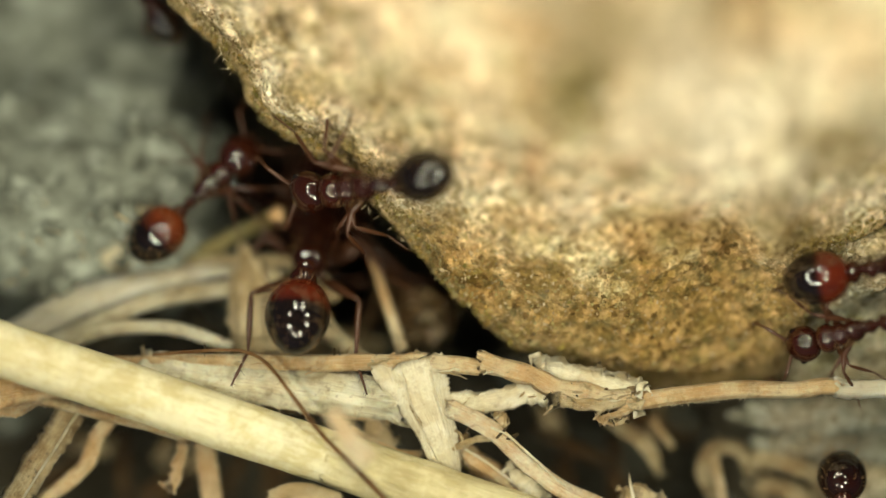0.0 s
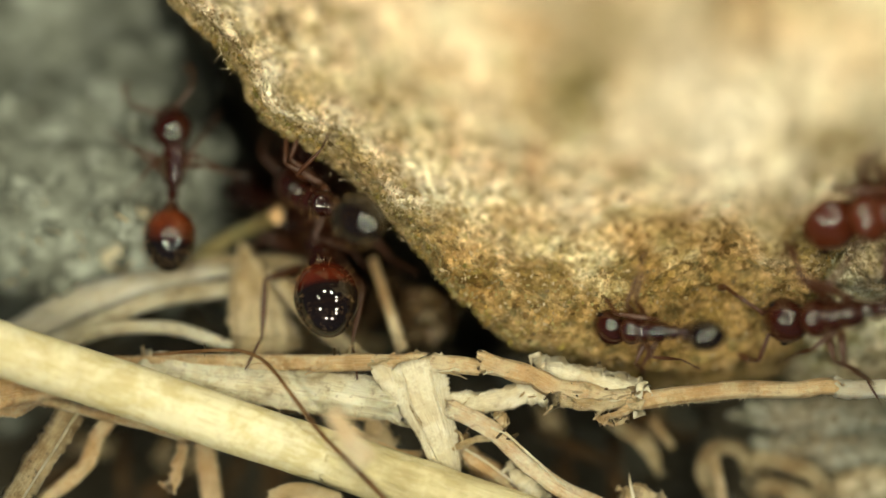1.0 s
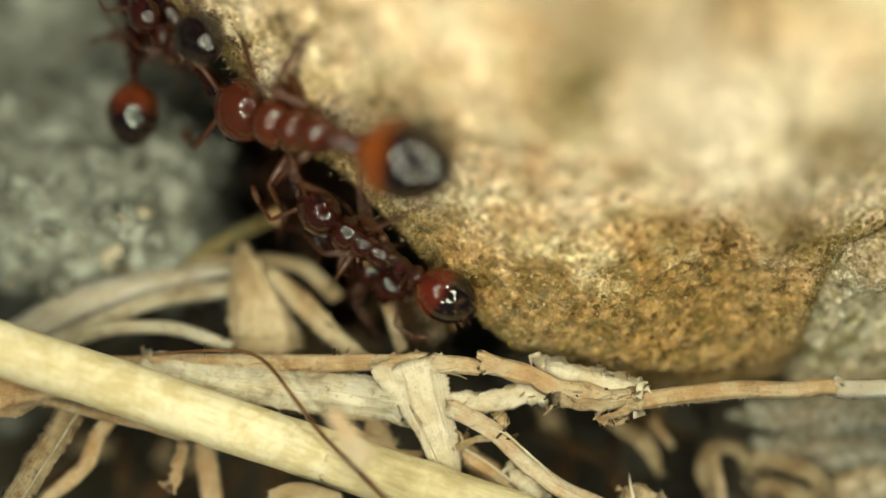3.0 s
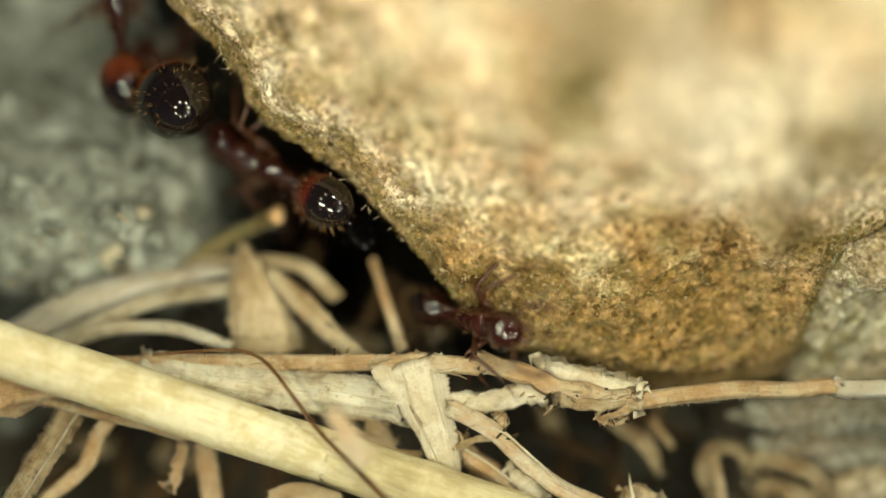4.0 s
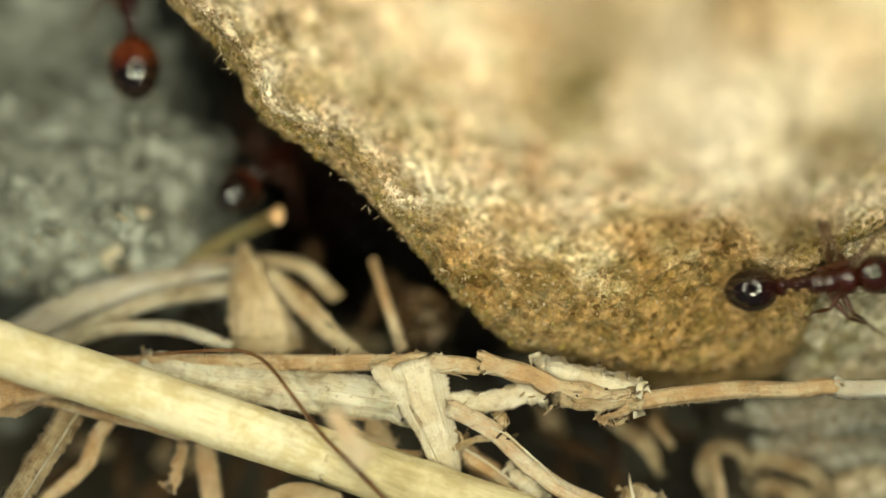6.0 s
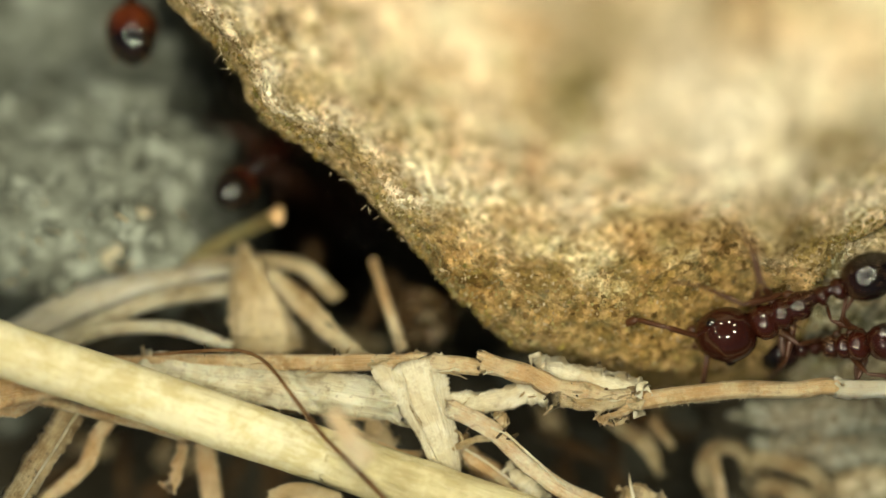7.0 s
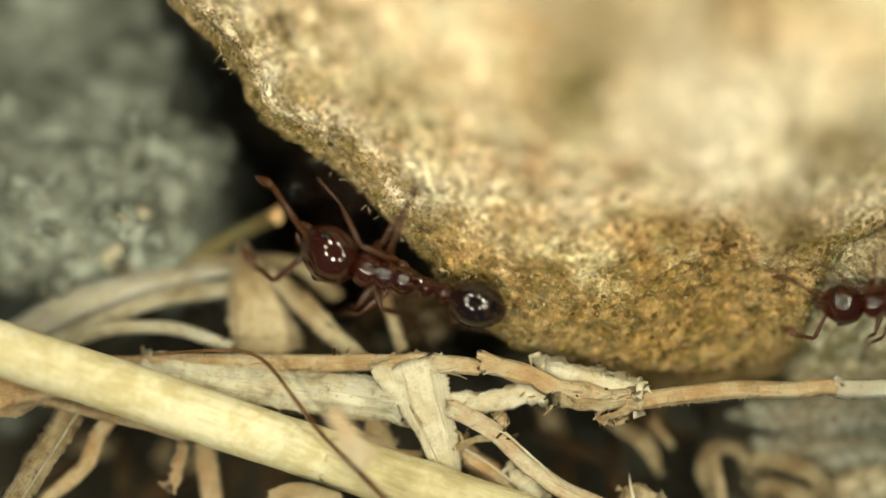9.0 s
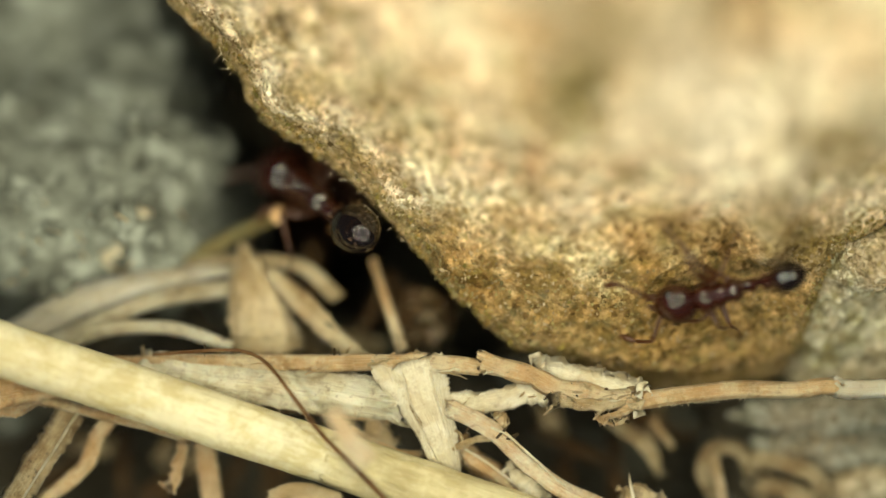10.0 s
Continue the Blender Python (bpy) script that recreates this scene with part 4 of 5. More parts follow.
pebble("pebble", "tiny reddish brown grain on the straw", (1.86, -5.39, -0.2), (0.24, 0.3, 0.2), WORN, 1)
pebble("soil_clod", "brown soil clod under the boulder", (-0.54, -2.3, -3.2), (1.0, 1.0, 0.9), CLOD, 2)
pebble("slate_chip", "flat grey layered stone chip", (12.65, -5.42, -2.6), (2.9, 0.62, 0.8), GREY_SOIL, 3)
pebble("slate_chip", "flat grey layered stone chip in the litter", (12.88, -6.55, -2.9), (2.7, 0.6, 0.8), GREY_SOIL, 4)
pebble("pebble", "pale pinkish grey pebble in the litter", (13.82, -7.76, -3), (1.1, 0.8, 0.7), GREY_ROCK, 5)
pebble("straw_knob", "round tan cut end of the green stalk", (-5.38, 1.1, -2.2), (0.26, 0.3, 0.26), FIBRE, 6)


for chip in [o for o in scene.objects if o.name.startswith("slate_chip")]:
    for k in range(3):
        layer = pebble("layer", "", (0, 0, 0), (2.7 - 0.25 * k, 0.34, 0.3), GREY_SOIL, 60 + k)
        layer.location = (UPHILL * (0.26 - 0.24 * k) + RIGHT * (0.2 * k - 0.1) + OUT * (0.34 - 0.05 * k)) * MM
        layer.parent = chip
        del layer["category"]


def crumbs():
    rnd = random.Random(9)
    ball = bmesh.new()
    bmesh.ops.create_icosphere(ball, subdivisions=2, radius=1)
    co = np.array([v.co for v in ball.verts])
    tri = [tuple(v.index for v in f.verts) for f in ball.faces]
    ball.free()
    verts, faces = [], []
    for k in range(900):
        x, y = rnd.uniform(-17, 16), rnd.uniform(-10, 10)
        r = 0.08 + 0.4 * rnd.random() ** 3
        z = float(ground_height(np.array([x]), np.array([y]))[0])
        shape = 1 + 0.35 * fbm(co * 1.4 + k * 3.3, 2, k)
        s = np.array([rnd.uniform(0.7, 1.3) for _ in range(3)]) * r
        n0 = len(verts)
        verts.extend((co * shape[:, None] * s + (x, y, z + 0.2 * r)) * MM)
        faces.extend((a + n0, b + n0, c + n0) for a, b, c in tri)
    ob = new("soil_crumbs", mesh_of("soil_crumbs", verts, faces, SOIL))
    tagged(ob, "loose grey soil crumbs on the ground", "soil", kind="stuff")


crumbs()


def plant_crumbs(name, mat, label, seed, count, fields):
    """Chaff strewn over the litter; each shred lies on what is under it."""
    rnd = random.Random(seed)
    bpy.context.view_layer.update()
    seen = bpy.context.evaluated_depsgraph_get()
    verts, faces, uvs = [], [], []
    for k in range(count):
        a0, a1, b0, b1 = rnd.choice(fields)
        start = spot(rnd.uniform(a0, a1), rnd.uniform(b0, b1), 12)
        hit, place, normal, _, under, _ = scene.ray_cast(seen, start, -OUT)
        if not hit or (place - BASE).dot(OUT) < -3.5 * MM or under.name.startswith(("sandstone", "dry_straw", "straw_end", "husk")):
            continue
        way = Vector((rnd.uniform(-1, 1), rnd.uniform(-1, 1), rnd.uniform(-0.15, 0.3))).normalized()
        length, w = rnd.uniform(0.15, 0.7) * MM, rnd.uniform(0.03, 0.11) * MM
        bend = normal * length * rnd.uniform(-0.1, 0.25)
        mid = place + normal * w * 0.5
        path = [mid - way * length / 2, mid + bend * 0.6, mid + way * length / 2 + bend]
        v, f, uv = tube(spline([tuple(p) for p in path], 7), [w, w * 1.1, w * 1.2, w, w * 1.1, w * 0.8, w * 0.4], [w * 0.5] * 7, normal, 6, 0.5, k)
        n0 = len(verts)
        verts += list(v)
        uvs += list(uv)
        faces += [tuple(i + n0 for i in g) for g in f]
    ob = new(name, mesh_of(name, verts, faces, mat, uvs))
    tagged(ob, label, "chaff", kind="stuff")


FIELDS = [(-8, -2, -3.6, -2.2), (-3, 1, -6.5, -4.6), (6, 14, -8, -6), (0, 6, -6, -4.4), (-13, -7, -6, -2.5), (-2.5, 0.5, -3.4, -1.5), (-14, -6.5, -1.5, 1.5)]
plant_crumbs("chaff", LEAF, "loose pale shreds of dry grass", 5, 170, FIELDS)
plant_crumbs("root_shreds", FIBRE, "loose brown shreds of root and stem", 6, 90, FIELDS)
plant_crumbs("humus_bits", CLOD, "dark bits of rotted leaf", 7, 60, FIELDS[:1] + FIELDS[3:4])


# ---- ants ----
def blob(sections, sides=20):
    """A body of rings round the x axis: rows of x, z, half width, half height (mm)."""
    verts = []
    for x, z, w, h in sections:
        for k in range(sides):
            a = 2 * math.pi * k / sides
            verts.append((x * MM, w * math.cos(a) * MM, (z + h * math.sin(a)) * MM))
    faces = grid_faces(len(sections), sides, True)
    faces = [f[::-1] for f in faces]
    return verts, faces


def rounded(rows, n):
    """Smooth rows of x, z, half width, half height, closed at both ends."""
    return spline(rows, n)


MESHES = {}


def cached(key, make):
    if key not in MESHES:
        MESHES[key] = make()
    return MESHES[key]


def head_mesh(mat):
    rows = []
    for k in range(45):
        turn = math.pi * (0.004 + 0.992 * k / 44)
        x, girth = -math.cos(turn), math.sin(turn) ** 0.86
        rows.append((0.53 * x, -0.05 * max(0.0, x), 0.52 * girth * (1 - 0.14 * max(0.0, x)), 0.43 * girth * (1 - 0.2 * max(0.0, x))))
    v, f = blob(rows, 32)
    v = [(x - 0.06 * MM * (abs(y) / (0.5 * MM)) * max(0.0, -x / (0.53 * MM)), y, z) for x, y, z in v]
    return mesh_of("head", v, f, mat)


def trunk_mesh(mat):
    """Neck, the lobes of the back and the waist end, swollen one after another along one body."""
    lobes = [(0.90, -0.03, 0.20, 0.24, 0.23), (0.52, 0.06, 0.44, 0.50, 0.46), (0.00, 0.02, 0.36, 0.41, 0.42), (-0.48, -0.02, 0.42, 0.39, 0.39), (-0.88, -0.14, 0.20, 0.22, 0.21)]
    rows = []
    for x in np.linspace(-1.075, 1.095, 110):
        bulge = [max(0.0, 1 - ((x - x0) / rx) ** 2) ** 0.5 for x0, z0, rx, ry, rz in lobes]
        mass = [b ** 4 + 1e-6 for b in bulge]
        rows.append((x, sum(m * l[1] for m, l in zip(mass, lobes)) / sum(mass), max(0.01, max(b * l[3] for b, l in zip(bulge, lobes))), max(0.01, max(b * l[4] for b, l in zip(bulge, lobes)))))
    v, f = blob(rows, 26)
    return mesh_of("thorax", v, f, mat)


def waist_mesh(big, mat):
    if big:
        rows = [(-0.30, 0, 0.02, 0.02), (-0.28, -0.02, 0.10, 0.09), (-0.10, -0.02, 0.11, 0.10), (0.08, 0.07, 0.18, 0.22), (0.22, 0.02, 0.14, 0.15), (0.28, 0, 0.02, 0.02)]
    else:
        rows = [(-0.2, 0, 0.02, 0.02), (-0.17, 0.02, 0.15, 0.14), (0.0, 0.06, 0.23, 0.22), (0.16, 0.0, 0.15, 0.14), (0.19, 0, 0.02, 0.02)]
    v, f = blob(rounded([(x * 1.1, z, 1.4 * w, 1.4 * h) for x, z, w, h in rows], 18), 16)
    return mesh_of("petiole" if big else "postpetiole", v, f, mat)


def tail_mesh(mat):
    r = []
    for k in range(81):
        turn = math.pi * (0.004 + 0.992 * k / 80)
        x, girth = -math.cos(turn), math.sin(turn)
        girth *= 1 + 0.07 * x - 0.10 * max(0.0, -x - 0.35)
        r.append([0.98 * x, -0.06 * max(0.0, -x), 0.79 * girth, 0.75 * girth])
    for seam in (-0.08, -0.42, -0.66):
        for row in r:
            k = 1 - 0.010 * math.exp(-((row[0] - seam) / 0.02) ** 2)
            row[2] *= k
            row[3] *= k
    v, f = blob(r, 40)
    return mesh_of("gaster", v, f, mat)


def limb_mesh(name, joints, radii, seed, hairs=26):
    """A jointed limb through joints (mm), with bristles."""
    verts, faces = [], []
    for (p, q), (r0, r1, r2) in zip(zip(joints[:-1], joints[1:]), radii):
        p, q = np.array(p, float), np.array(q, float)
        s = np.array([0, 0.06, 0.3, 0.6, 0.9, 1.0])
        rad = np.array([0.55 * r0, r0, r1, r1 * 0.85 + r2 * 0.15, r2, 0.55 * r2])
        path = np.array([p + (q - p) * t for t in s]) * MM
        side = Vector((0.3, 0.2, 1)) if abs((q - p)[2]) < 0.9 * np.linalg.norm(q - p) else Vector((1, 0, 0))
        v, f, _ = tube(path, rad * 2 * MM, rad * 2 * MM, side, 8)
        k = len(verts)
        verts += v
        faces += [tuple(i + k for i in g) for g in f]
    rnd = random.Random(seed)
    for _ in range(hairs):
        i = rnd.randrange(1, len(joints) - 1)
        p, q = Vector(joints[i]), Vector(joints[i + 1])
        root = p.lerp(q, rnd.random())
        d = (q - p).normalized() * 0.6 + Vector((rnd.uniform(-1, 1), rnd.uniform(-1, 1), rnd.uniform(-1, 1)))
        bristle(verts, faces, root, d.normalized(), rnd.uniform(0.12, 0.22), 0.010)
    return mesh_of(name, verts, faces, LIMB)


def bristles_mesh(seed, count, ell, length=0.2, middle=(0, 0, 0)):
    rnd = random.Random(seed)
    verts, faces = [], []
    for _ in range(count):
        d = Vector((rnd.uniform(-1, 1), rnd.uniform(-1, 1), rnd.uniform(-0.3, 1))).normalized()
        root = Vector(middle) + Vector((d.x * ell[0], d.y * ell[1], d.z * ell[2]))
        lean_to = (d + Vector((-0.5, 0, 0))).normalized()
        bristle(verts, faces, root, lean_to, rnd.uniform(0.5, 1.2) * length, 0.009)
    return mesh_of("bristles", verts, faces, ANT_HAIR, smooth=False)


LEG_ROOTS = ((0.60, 32), (0.12, -8), (-0.42, -50))


def leg_mesh(which, side):
    reach = (1.1, 1.15, 1.45)[which]
    j = [(0, 0, 0), (0, 0.26 * side, -0.12), (0, 0.95 * reach * side, 0.42), (0, 1.65 * reach * side, -0.40), (0.0, 2.25 * reach * side, -0.62)]
    return limb_mesh("leg", j, [(0.15, 0.15, 0.09), (0.07, 0.115, 0.06), (0.05, 0.068, 0.04), (0.03, 0.033, 0.022)], 40 + which)


def antenna_mesh(side):
    j = [(0, 0, 0), (0.35, 0.62 * side, 0.30), (0.85, 0.75 * side, 0.05), (1.25, 0.62 * side, -0.10)]
    return limb_mesh("antenna", j, [(0.05, 0.05, 0.055), (0.045, 0.045, 0.05), (0.055, 0.08, 0.04)], 70, 10)


def mandible_mesh(side):
    j = [(0, 0, 0), (0.16, 0.05 * side, -0.03), (0.28, -0.12 * side, -0.05)]
    return limb_mesh("mandible", j, [(0.09, 0.09, 0.07), (0.07, 0.06, 0.02)], 80, 0)


def ant(label, tail, scale, head_size=1.2, tail_size=1.0, body=None):
    """An ant at true size (about 5 mm at scale 1), looking along x, back up, the thorax's middle at the origin."""
    root = new("ant")
    root.empty_display_size = 0.001
    root.scale = (scale,) * 3
    tagged(root, label, "ant", "ants along the stone")
    body = body or BODY
    thorax = part_of("thorax", cached(("thorax", body.name), lambda: trunk_mesh(body)), root)
    head = part_of("head", cached(("head", body.name), lambda: head_mesh(body)), root, m=pose((0.92 + 0.46 * head_size) * MM, 0, -0.04 * MM, 0, 12, 0))
    head.scale = (head_size,) * 3
    for side in (1, -1):
        eye = cached("eye", lambda: mesh_of("eye", *blob(rounded([(-0.1, 0, 0.01, 0.01), (-0.08, 0, 0.05, 0.06), (0, 0, 0.07, 0.09), (0.08, 0, 0.05, 0.06), (0.1, 0, 0.01, 0.01)], 9), 12), EYE_BLACK))
        part_of("eye", eye, head, "black eye", pose(0.05 * MM, 0.46 * side * MM, 0.14 * MM))
        part_of("mandible", cached(("mandible", side), lambda: mandible_mesh(side)), head, m=pose(0.44 * MM, 0.16 * side * MM, -0.12 * MM))
    part_of("petiole", cached(("petiole", body.name), lambda: waist_mesh(True, body)), root, m=pose(-1.22 * MM, 0, -0.12 * MM))
    part_of("postpetiole", cached(("postpetiole", body.name), lambda: waist_mesh(False, body)), root, m=pose(-1.60 * MM, 0, -0.10 * MM))
    gaster = part_of("gaster", cached(tail.name, lambda: tail_mesh(tail)), root, "glossy " + tail.name.replace("_shell", "").replace("_", " ") + " abdomen", pose((-1.72 - 0.94 * tail_size) * MM, 0, -0.05 * MM))
    gaster.scale = (tail_size,) * 3
    part_of("bristles", cached("tail_bristles", lambda: bristles_mesh(3, 90, (0.97, 0.77, 0.73), 0.26)), gaster, "fine golden bristles")
    part_of("bristles", cached("trunk_bristles", lambda: bristles_mesh(5, 50, (0.85, 0.40, 0.40), 0.24)), thorax, "fine golden bristles")
    legs = []
    for side in (1, -1):
        for which, (x, yaw) in enumerate(LEG_ROOTS):
            leg = part_of("leg", cached(("leg", which, side), lambda: leg_mesh(which, side)), root, m=pose(x * MM, 0.2 * side * MM, -0.22 * MM, 0, 0, yaw * side))
            legs.append((leg, x, side, yaw, which))
        horn = part_of("antenna", cached(("antenna", side), lambda: antenna_mesh(side)), head, m=pose(0.36 * MM, 0.16 * side * MM, 0.08 * MM))
    return root, head, gaster, legs


def stance(place, heading, dip, roll):
    """Pose of an ant: heading as seen on the board, head dipped below it, rolled to its left (degrees)."""
    h, d, r = radians(heading), radians(dip), radians(roll)
    f = Vector((math.cos(d) * math.cos(h), math.cos(d) * math.sin(h), -math.sin(d)))
    left = Vector((-math.sin(h), math.cos(h), 0))
    up = f.cross(left) * math.cos(r) + left * math.sin(r)
    turn = BOARD @ Matrix((f, up.cross(f), up)).transposed()
    return Matrix.Translation(spot(*place)) @ turn.to_4x4()


def planted(root, row, x, side, foot, knee, rows, until):
    """Pose of a leg in its ant's space with the foot held at a place of the plan until a time, carried along after it."""
    body = stance(*row[1:5])
    if row[0] > until:
        last = [r for r in rows if r[0] <= until][-1]
        foot = tuple(f + b - a for f, b, a in zip(foot, row[1], last[1]))
    hip = Vector((x, 0.2 * side, -0.22)) * MM
    at = body @ (hip * root.scale[0])
    reach = (spot(*foot) - at).normalized()
    bend = BOARD @ Vector(knee)
    bend = (bend - reach * bend.dot(reach)).normalized()
    along = reach * side
    turn = body.to_3x3().inverted() @ Matrix((along.cross(bend), along, bend)).transposed()
    return Matrix.Translation(hip) @ turn.to_4x4()


def crawl(made, rows, stride=2.2, swing=17, hang=0, feet=None, until=0.0):
    """Keys an ant along rows of (seconds, place, heading, dip, roll, tail yaw, head yaw, tail lift) and swings its legs by the way it goes."""
    root, head, gaster, legs = made
    rows = [tuple(r) + (0,) * (8 - len(r)) for r in rows]
    if rows[0][0] > 0:
        rows = [(0, *rows[0][1:])] + rows
    if rows[-1][0] < 10:
        rows = rows + [(10, *rows[-1][1:])]
    walk(root, [(r[0], stance(*r[1:5])) for r in rows])
    if any(r[5] or r[7] for r in rows):
        walk(gaster, [(r[0], pose(-1.72 * MM, 0, -0.05 * MM, 0, r[7], r[5]) @ pose(-0.94 * gaster.scale[0] * MM, 0, 0)) for r in rows])
    if any(r[6] for r in rows):
        walk(head, [(r[0], pose(0.92 * MM, 0, -0.04 * MM, 0, 12, r[6]) @ pose(0.46 * head.scale[0] * MM, 0, 0)) for r in rows])
    times = [r[0] for r in rows]
    way = np.concatenate([[0], np.cumsum([np.linalg.norm(np.subtract(b[1], a[1])) for a, b in zip(rows, rows[1:])])])
    steps = sorted({round(x, 3) for a, b in zip(rows, rows[1:]) if np.linalg.norm(np.subtract(b[1], a[1])) > 0.15 for x in np.arange(a[0], b[0] + 0.001, 1 / 15)} | {0.0, 10.0})
    for leg, x, side, yaw, which in legs:
        if feet and (which, side) in feet:
            foot, knee = feet[which, side]
            walk(leg, [(r[0], planted(root, r, x, side, foot, knee, rows, until)) for r in rows])
            continue
        phase = 0.5 if (which + (side > 0)) % 2 else 0.0
        keyed = []
        for s in steps:
            turn = 2 * math.pi * (np.interp(s, times, way) / stride + phase)
            lift = max(0.0, math.cos(turn)) * 9
            keyed.append((s, pose(x * MM, 0.2 * side * MM, -0.22 * MM, (lift - (hang if which == 2 else 0)) * side, 0, yaw * side + swing * math.sin(turn) * side)))
        walk(leg, keyed)


def motions():
    # a small ant on the soil bank
    crawl(ant("small reddish ant with amber abdomen on the soil", AMBER_TAIL, 0.82, 1.55, 1.3), [
        (0, (-7.51, 2.15, -1.52), 45, 8, 7, 0, 0), (0.6, (-7.78, 2.63, -1.59), 65, 8, 4, 0, 20), (1, (-8.67, 2.68, -1.6), 87, 8, 1, 0, 20), (1.5, (-9.0, 2.86, -1.62), 96, 8, -1),
        (2, (-9.12, 3.59, -1.72), 98, 8, -1), (2.5, (-9.66, 4.61, -1.87), 91, 8, 0), (2.7, (-9.78, 5.58, -2.0), 87, 8, 0), (3.8, (-10.59, 7.69, -2.3), 99, 8, -2), (4.4, (-10.65, 7.71, -2.3), 96, 8, -1),
        (5.4, (-10.45, 7.78, -2.31), 98, 8, -1), (6.8, (-10.21, 9.18, -2.51), 93, 8, 0), (7.5, (-10.22, 10.09, -2.63), 91, 8, 0), (8.6, (-10.3, 12.47, -2.97), 92, 8, 0)])
    # a big ant backing from the straw into the burrow
    crawl(ant("large hairy ant with red and black abdomen on the straw", BANDED_TAIL, 1.45, 1.2, 0.9), [
        (0, (-4.26, -0.04, -2.2), 79, 67, 7, 0, 0, -36), (0.5, (-4.06, 0.06, -2.3), 78, 68, 7, 0, 0, -36), (1, (-4.03, 0.41, -2.8), 100, 68, 0, 0, 0, -35), (1.3, (-4.11, 0.58, -3.8), 119, 68, -6, 0, 0, -25), (1.5, (-4.16, 0.74, -4.6), 128, 68, -6, 0, 0, -14), (2, (-4.51, 1.1, -6), 127, 63, -4, 0, 0, -10),
        (2.6, (-4.51, 1.4, -8), 129, 68, -3), (4.5, (-3.65, 1.77, -14), 127, 68, -6), (8.2, (-3.65, 1.77, -14), 127, 68, -6)], hang=50,
          feet={(2, 1): ((-6.77, -3.1, 0.2), (-1, 1.2, 0.4)), (2, -1): ((-2.1, -3.5, 0.3), (1, 1.2, 0.4))}, until=1.5)
    # an ant slipping over the stone's edge and up the gap
    crawl(ant("dark red-brown ant with black abdomen on the boulder edge", BLACK_TAIL, 1.12, 1.2, 0.92), [
        (0, (-2.94, 1.88, 0.9), -176, 34, 22, 10, 0), (0.3, (-3.31, 1.7, 0.6), -180, 44, 27), (0.6, (-3.79, 1.08, -0.2), 174, 55, 36), (1, (-4.11, 1.58, -0.7), 153, 56, 47), (1.3, (-4.27, 1.88, -0.9), 150, 53, 48), (1.6, (-4.8, 2.23, -1), 146, 50, 49),
        (2, (-6.32, 3.35, -1.8), 139, 56, 50), (2.5, (-7.91, 5.1, -1.6), 138, 53, 45), (2.7, (-8.28, 5.92, -1.6), 138, 53, 45), (3.3, (-10.68, 10.87, -1), 137, 50, 45), (3.7, (-13.39, 14.85, -1), 137, 50, 45)])
    # the small ant along the foot of the stone
    crawl(ant("small dark red ant at the boulder foot", BLACK_TAIL, 0.92, 1.25, 0.7), [
        (0, (12.47, -2.67, 0.75), -163, 31, 9), (0.2, (11.94, -2.48, 0.75), -168, 33, 13), (0.5, (10.23, -2.77, 0.75), -175, 46, 18), (0.6, (9.32, -2.77, 0.75), -175, 44, 18), (0.8, (7.5, -2.65, 0.75), 179, 42, 21), (1, (6.33, -2.56, 0.75), 176, 37, 31), (1.2, (4.58, -2.73, 0.75), 167, 27, 35), (1.3, (3.49, -2.88, 0.75), 170, -16, 30), (1.5, (1.44, -2.11, 0.75), 159, 0, 30),
        (1.6, (0.12, -1.67, 0.7), 154, 0, 30), (1.8, (-1.39, -0.51, 0.5), 149, 8, 39), (2, (-2.47, -0.04, 0.2), 149, 0, 39), (2.2, (-4.22, 1.51, 0), 141, 16, 45), (2.5, (-6.28, 3.74, -0.4), 142, 26, 45), (2.7, (-7.2, 4.83, -0.6), 142, 26, 45), (3.2, (-9.81, 8.18, -0.6), 130, -38, 44), (3.7, (-12.69, 12.86, -0.6), 130, -38, 44)])
    # the big ant that passes over the stone
    crawl(ant("large orange-red ant with amber and black abdomen on the boulder", ORANGE_TAIL, 1.6, 1.25, 1.02, ORANGE_BODY), [
        (0, (22.13, 2.08, 4), -175, 26, 30), (0.7, (16.87, 1.25, 3), -170, 24, 29), (1, (13.87, 1.12, 2.4), -173, 31, 30), (1.3, (10.34, -0.19, 2.2), -163, 22, 29), (1.5, (8.68, -0.37, 2.1), -168, 0, 29), (1.7, (5.73, -0.09, 2.0), -179, 0, 28), (2, (3.52, -0.03, 1.9), 171, 0, 25), (2.2, (1.2, 0.55, 1.8), 173, 0, 24),
        (2.5, (-2.28, 1.57, 1.7), 168, 0, 24), (2.7, (-3.3, 2.8, 1.6), 166, 24, 22), (3.3, (-6.19, 4.65, 1.4), 151, 33, 38), (3.8, (-9.29, 6.19, -4.2), 132, 61, -10), (4, (-9.75, 6.1, -4.6), 132, 66, -10), (4.2, (-9.9, 6.64, -4.7), 133, 65, -12), (4.5, (-10.79, 7.95, -4.8), 132, 65, -10), (4.8, (-11.29, 9.77, -0.6), 134, -60, 50), (5.4, (-13.37, 14.34, -1), 133, -60, 40)])
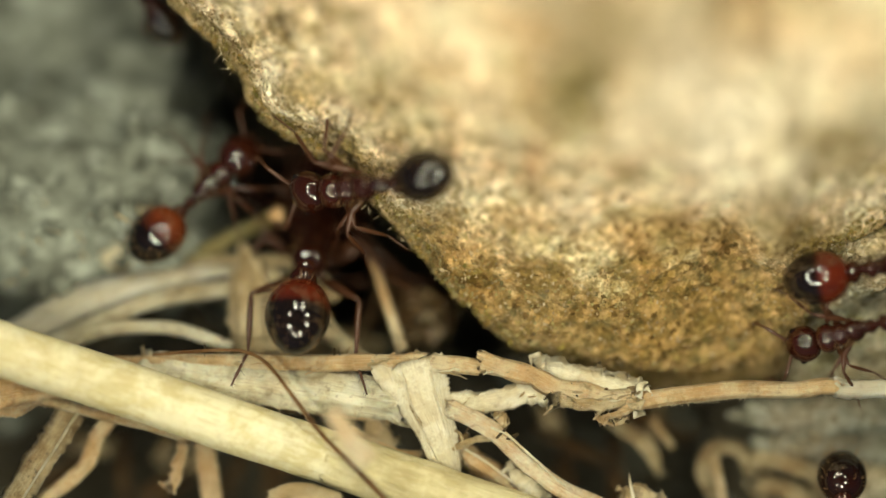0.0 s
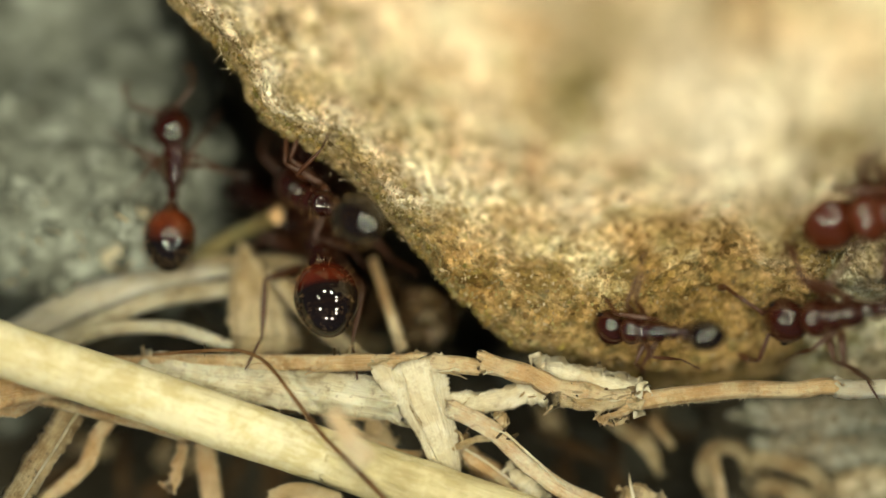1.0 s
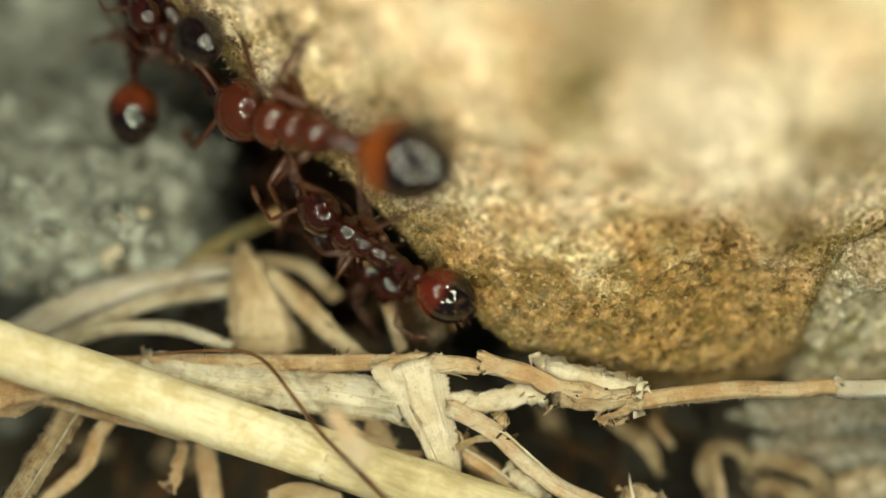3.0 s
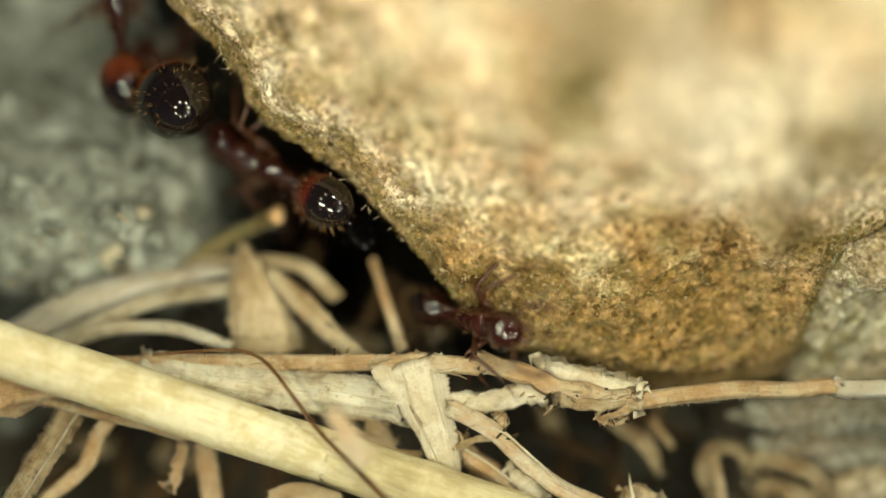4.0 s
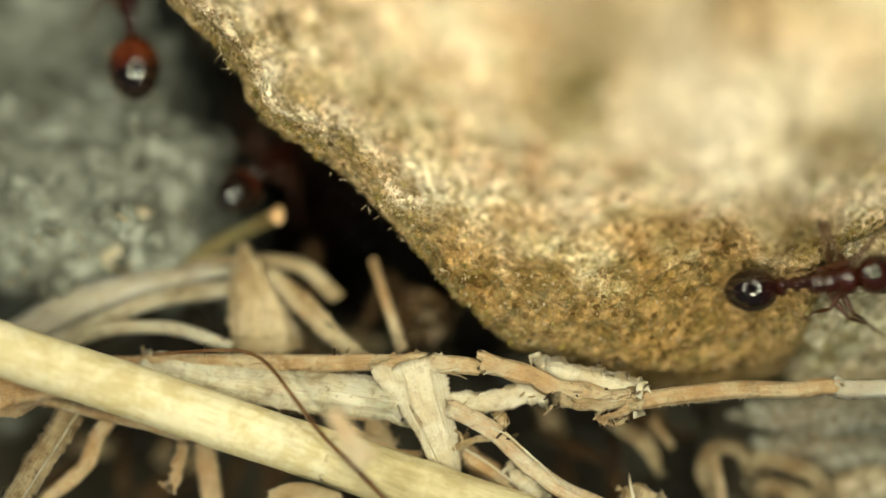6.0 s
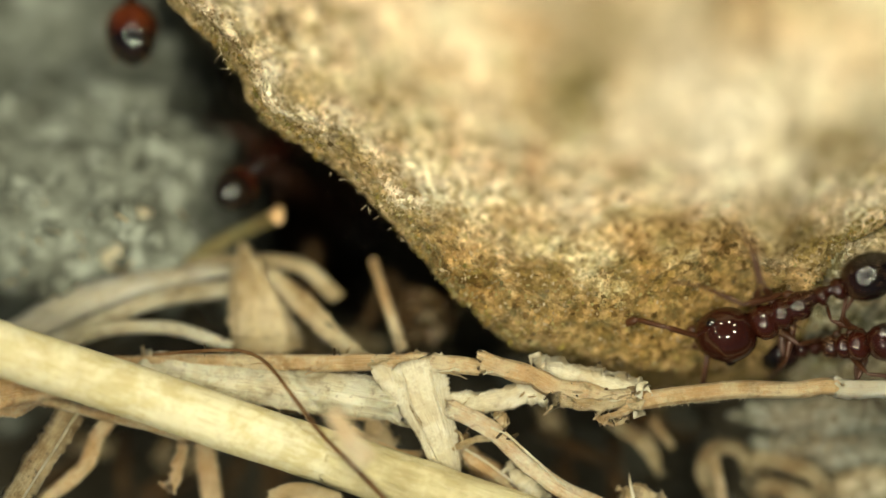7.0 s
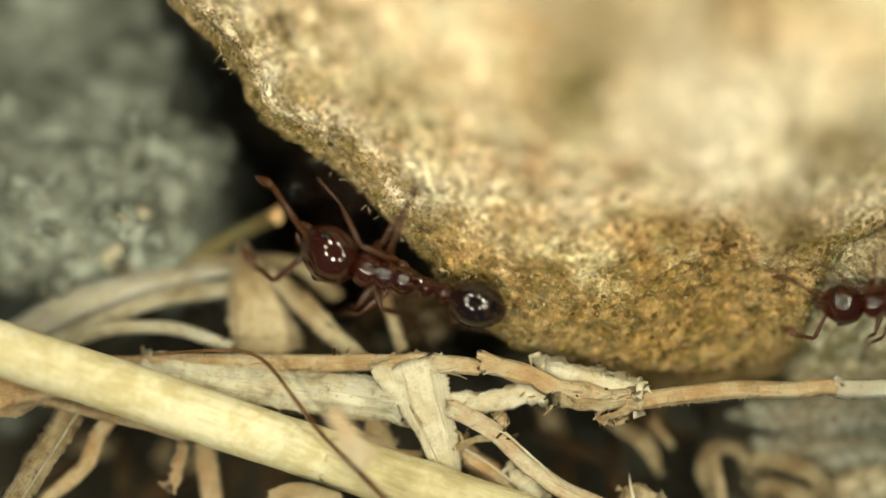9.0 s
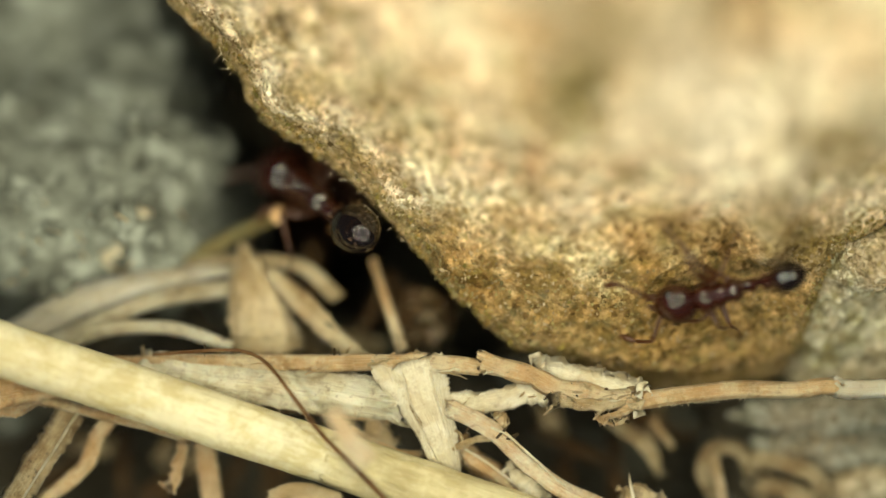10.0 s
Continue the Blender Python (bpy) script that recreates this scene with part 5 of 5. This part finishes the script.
    # its companion behind
    crawl(ant("mid-sized dark red ant with red-brown abdomen on the boulder foot", BANDED_TAIL, 1.2, 1.2, 0.9), [
        (0, (18.77, -1.13, 1.5), -171, 16, 35), (0.5, (15.56, -1.78, 1.5), -176, 14, 35), (0.6, (14.98, -1.56, 1.14), -177, 18, 35), (1, (12.11, -2.06, 1.73), -172, 34, 20), (1.3, (10.04, -2.07, 1.96), -180, 53, 23), (1.5, (9.17, -2.11, 1.92), -180, 46, 22), (1.8, (6.42, -2.21, 1.76), 175, 24, 34), (2, (4.76, -2.3, 1.81), 173, 23, 35),
        (2.2, (2.84, -2.36, 0.99), 171, 16, 35), (2.5, (0.81, -1.62, 1.16), 163, 0, 35), (2.7, (-0.9, -0.78, 0.8), 149, 0, 38), (3.3, (-3.52, 0.92, 0), 146, 0, 45), (3.8, (-5.76, 2.34, -1.8), 145, 29, 45), (4, (-6.03, 2.77, -2), 150, 33, 44), (4.2, (-6.69, 3.37, -2.1), 150, 27, 44), (4.5, (-7.71, 4.18, -2.3), 151, 18, 44), (4.8, (-8.38, 5.28, -2.4), 147, 31, 45), (5, (-8.94, 5.91, -2.4), 142, 32, 45),
        (5.2, (-9.52, 6.83, -2), 136, -44, 45), (5.5, (-10.26, 8.08, -2.2), 128, -48, 44), (6.1, (-11.92, 12.57, -2.4), 122, -44, 42)])
    # ants that leave at the start
    crawl(ant("dark ant with red and black abdomen on the boulder", BANDED_TAIL, 1.15, 1.2, 0.95), [
        (0, (14.57, -0.44, 1.5), 10, -12, -25), (0.2, (15.28, -0.04, 1.5), 10, -13, -25), (0.4, (16.32, 0.52, 1.5), 10, -12, -25), (0.9, (19.86, 1.93, 1.5), 9, -40, -25)])
    crawl(ant("black ant half hidden in the dry litter", BLACK_TAIL, 1.0), [
        (0, (12.47, -8.95, 1.6), -96, -47, -2), (0.2, (12.29, -9.16, 1.4), -94, -48, -1), (0.4, (12.68, -9.44, 1), -93, -50, -1), (0.8, (13.82, -11.42, -3), -90, -48, 0)])
    crawl(ant("dark ant at the top of the gap", BLACK_TAIL, 1.0, 1.2, 0.85), [
        (0, (-10.1, 8.8, -1.6), 122, -46, 39), (0.3, (-10.39, 9.19, -1.8), 118, -48, 38), (0.6, (-10.9, 10.13, -2), 121, -46, 39), (1.2, (-12.65, 14.82, -2), 123, -40, 39)])
    # a small ant going the other way
    crawl(ant("small dark red ant walking along the boulder foot", BLACK_TAIL, 0.98, 1.25, 0.9), [
        (0, (-5.31, 1.01, -4.5), -29, -29, -39), (3.2, (-2.03, -0.84, -1.5), -35, -44, -26), (3.8, (0.23, -2.19, 0.2), -10, -54, -8), (4, (1, -2.28, 0.2), -16, -51, -12), (4.1, (1.49, -2.38, 0.2), -8, -45, -6), (4.5, (3.51, -2.61, 0.2), -2, 11, -35), (4.7, (4.21, -2.54, 0.2), -1, 0, -34), (5, (6.43, -2.62, 0.2), 7, 0, -30),
        (5.3, (8.44, -2.05, 0.2), 15, -13, -29), (5.5, (9.59, -1.92, 0.2), 9, 0, -30), (5.7, (10.56, -1.4, 0.5), 10, -4, -29), (6.4, (14.62, -0.81, 1.5), 5, -13, -30), (7, (17.57, -0.8, 2.4), 5, -16, -30)])
    # the reddish ant of the last part
    crawl(ant("large-headed glossy dark red ant with black abdomen at the boulder foot", BLACK_TAIL, 1.2, 1.55, 0.82), [
        (5.7, (22.91, -1.82, 1), -171, 20, 35), (6.4, (16.14, -2.38, 1), -167, 24, 34), (6.8, (11.77, -2.26, 0.35), -163, 16, 33), (7, (10.67, -2.02, 0.35), -157, 12, 32), (7.2, (9.69, -2.25, 0.35), -156, 10, 32), (7.4, (7.74, -2.9, 0.35), -160, 17, 33), (7.5, (7.03, -2.99, 0.35), -163, 10, 33), (7.6, (5.74, -2.71, 0.35), -171, 11, 35), (7.8, (3.78, -2.32, 0.35), 175, -18, 35),
        (8, (2.81, -2.17, 0.35), 178, 0, 35), (8.3, (2.38, -2.29, 0.35), 179, -12, 35), (8.5, (2, -2.34, 0.35), 177, 0, 35), (8.6, (0.76, -1.81, 1.1), 173, 14, 35), (8.8, (-0.76, -1.48, 0.8), 167, 14, 35), (9, (-1.78, -0.81, 0.5), 161, 5, 39), (9.2, (-2.62, -0.15, 0.2), 149, 29, 39), (9.5, (-3.81, 0.35, -1.3), 154, 48, -19), (9.8, (-4.1, 1.13, -1.9), 150, 50, -17), (10, (-4.37, 1.83, -2.2), 144, 49, -13)])
    crawl(ant("dark ant at the grey stone", BLACK_TAIL, 1.0, 1.2, 0.9), [
        (5.9, (21.31, -3.33, 0), 6, -27, -20), (6.3, (16.84, -3.33, 0), 6, -27, -20), (6.6, (13.98, -3.12, 0), 4, -28, -20), (7, (12.73, -3.06, -0.1), 7, -39, -20), (7.2, (13.2, -2.98, -0.1), 2, -34, -20), (7.5, (14.2, -3.36, 0.2), -2, 26, -20), (7.8, (14.48, -3.11, 0.2), -2, 28, -20), (8, (15.19, -2.88, 0.2), 2, -28, -20), (8.4, (15.82, -2.42, 0.2), -2, 28, -20), (8.7, (16.23, -2.4, 0.2), -3, 25, -20), (9.3, (19.52, -2.12, 0), 0, 28, -20)])
    crawl(ant("small reddish ant coming along the boulder", BLACK_TAIL, 0.92, 1.4, 0.68), [
        (7.8, (22.03, -1.75, 0.8), -180, -12, 35), (8.5, (16.55, -1.75, 0.8), -180, -12, 35), (8.8, (14.53, -1.6, 1.2), 179, -13, 35), (9, (13.85, -1.62, 1.2), -174, 14, 35), (9.2, (12.63, -1.18, 1.2), -171, 27, 34), (9.5, (12.05, -0.7, 1.2), 174, 46, 25), (9.7, (11.05, -1.04, 1.2), -172, 28, 30), (9.8, (10.27, -1.15, 1.2), -166, 12, 34), (10, (8.62, -1.4, 1.2), -166, 9, 34)])
    # a red ant deep in the burrow
    crawl(ant("reddish ant deep in the dark burrow", BANDED_TAIL, 0.85), [
        (0, (-3.95, 1.94, -7), 117, -42, -9), (4.6, (-5.46, 2.08, -7), 54, 61, -8), (5.2, (-5.52, 2.57, -4.8), 42, 54, -7), (6.8, (-5.98, 3.05, -4.4), 51, 54, -8), (7.5, (-5.8, 2.7, -4.5), 50, 56, -8), (8, (-5.14, 2.88, -5), 47, 51, -7), (8.7, (-3.97, 3.18, -7), 53, 56, -8)])


motions()
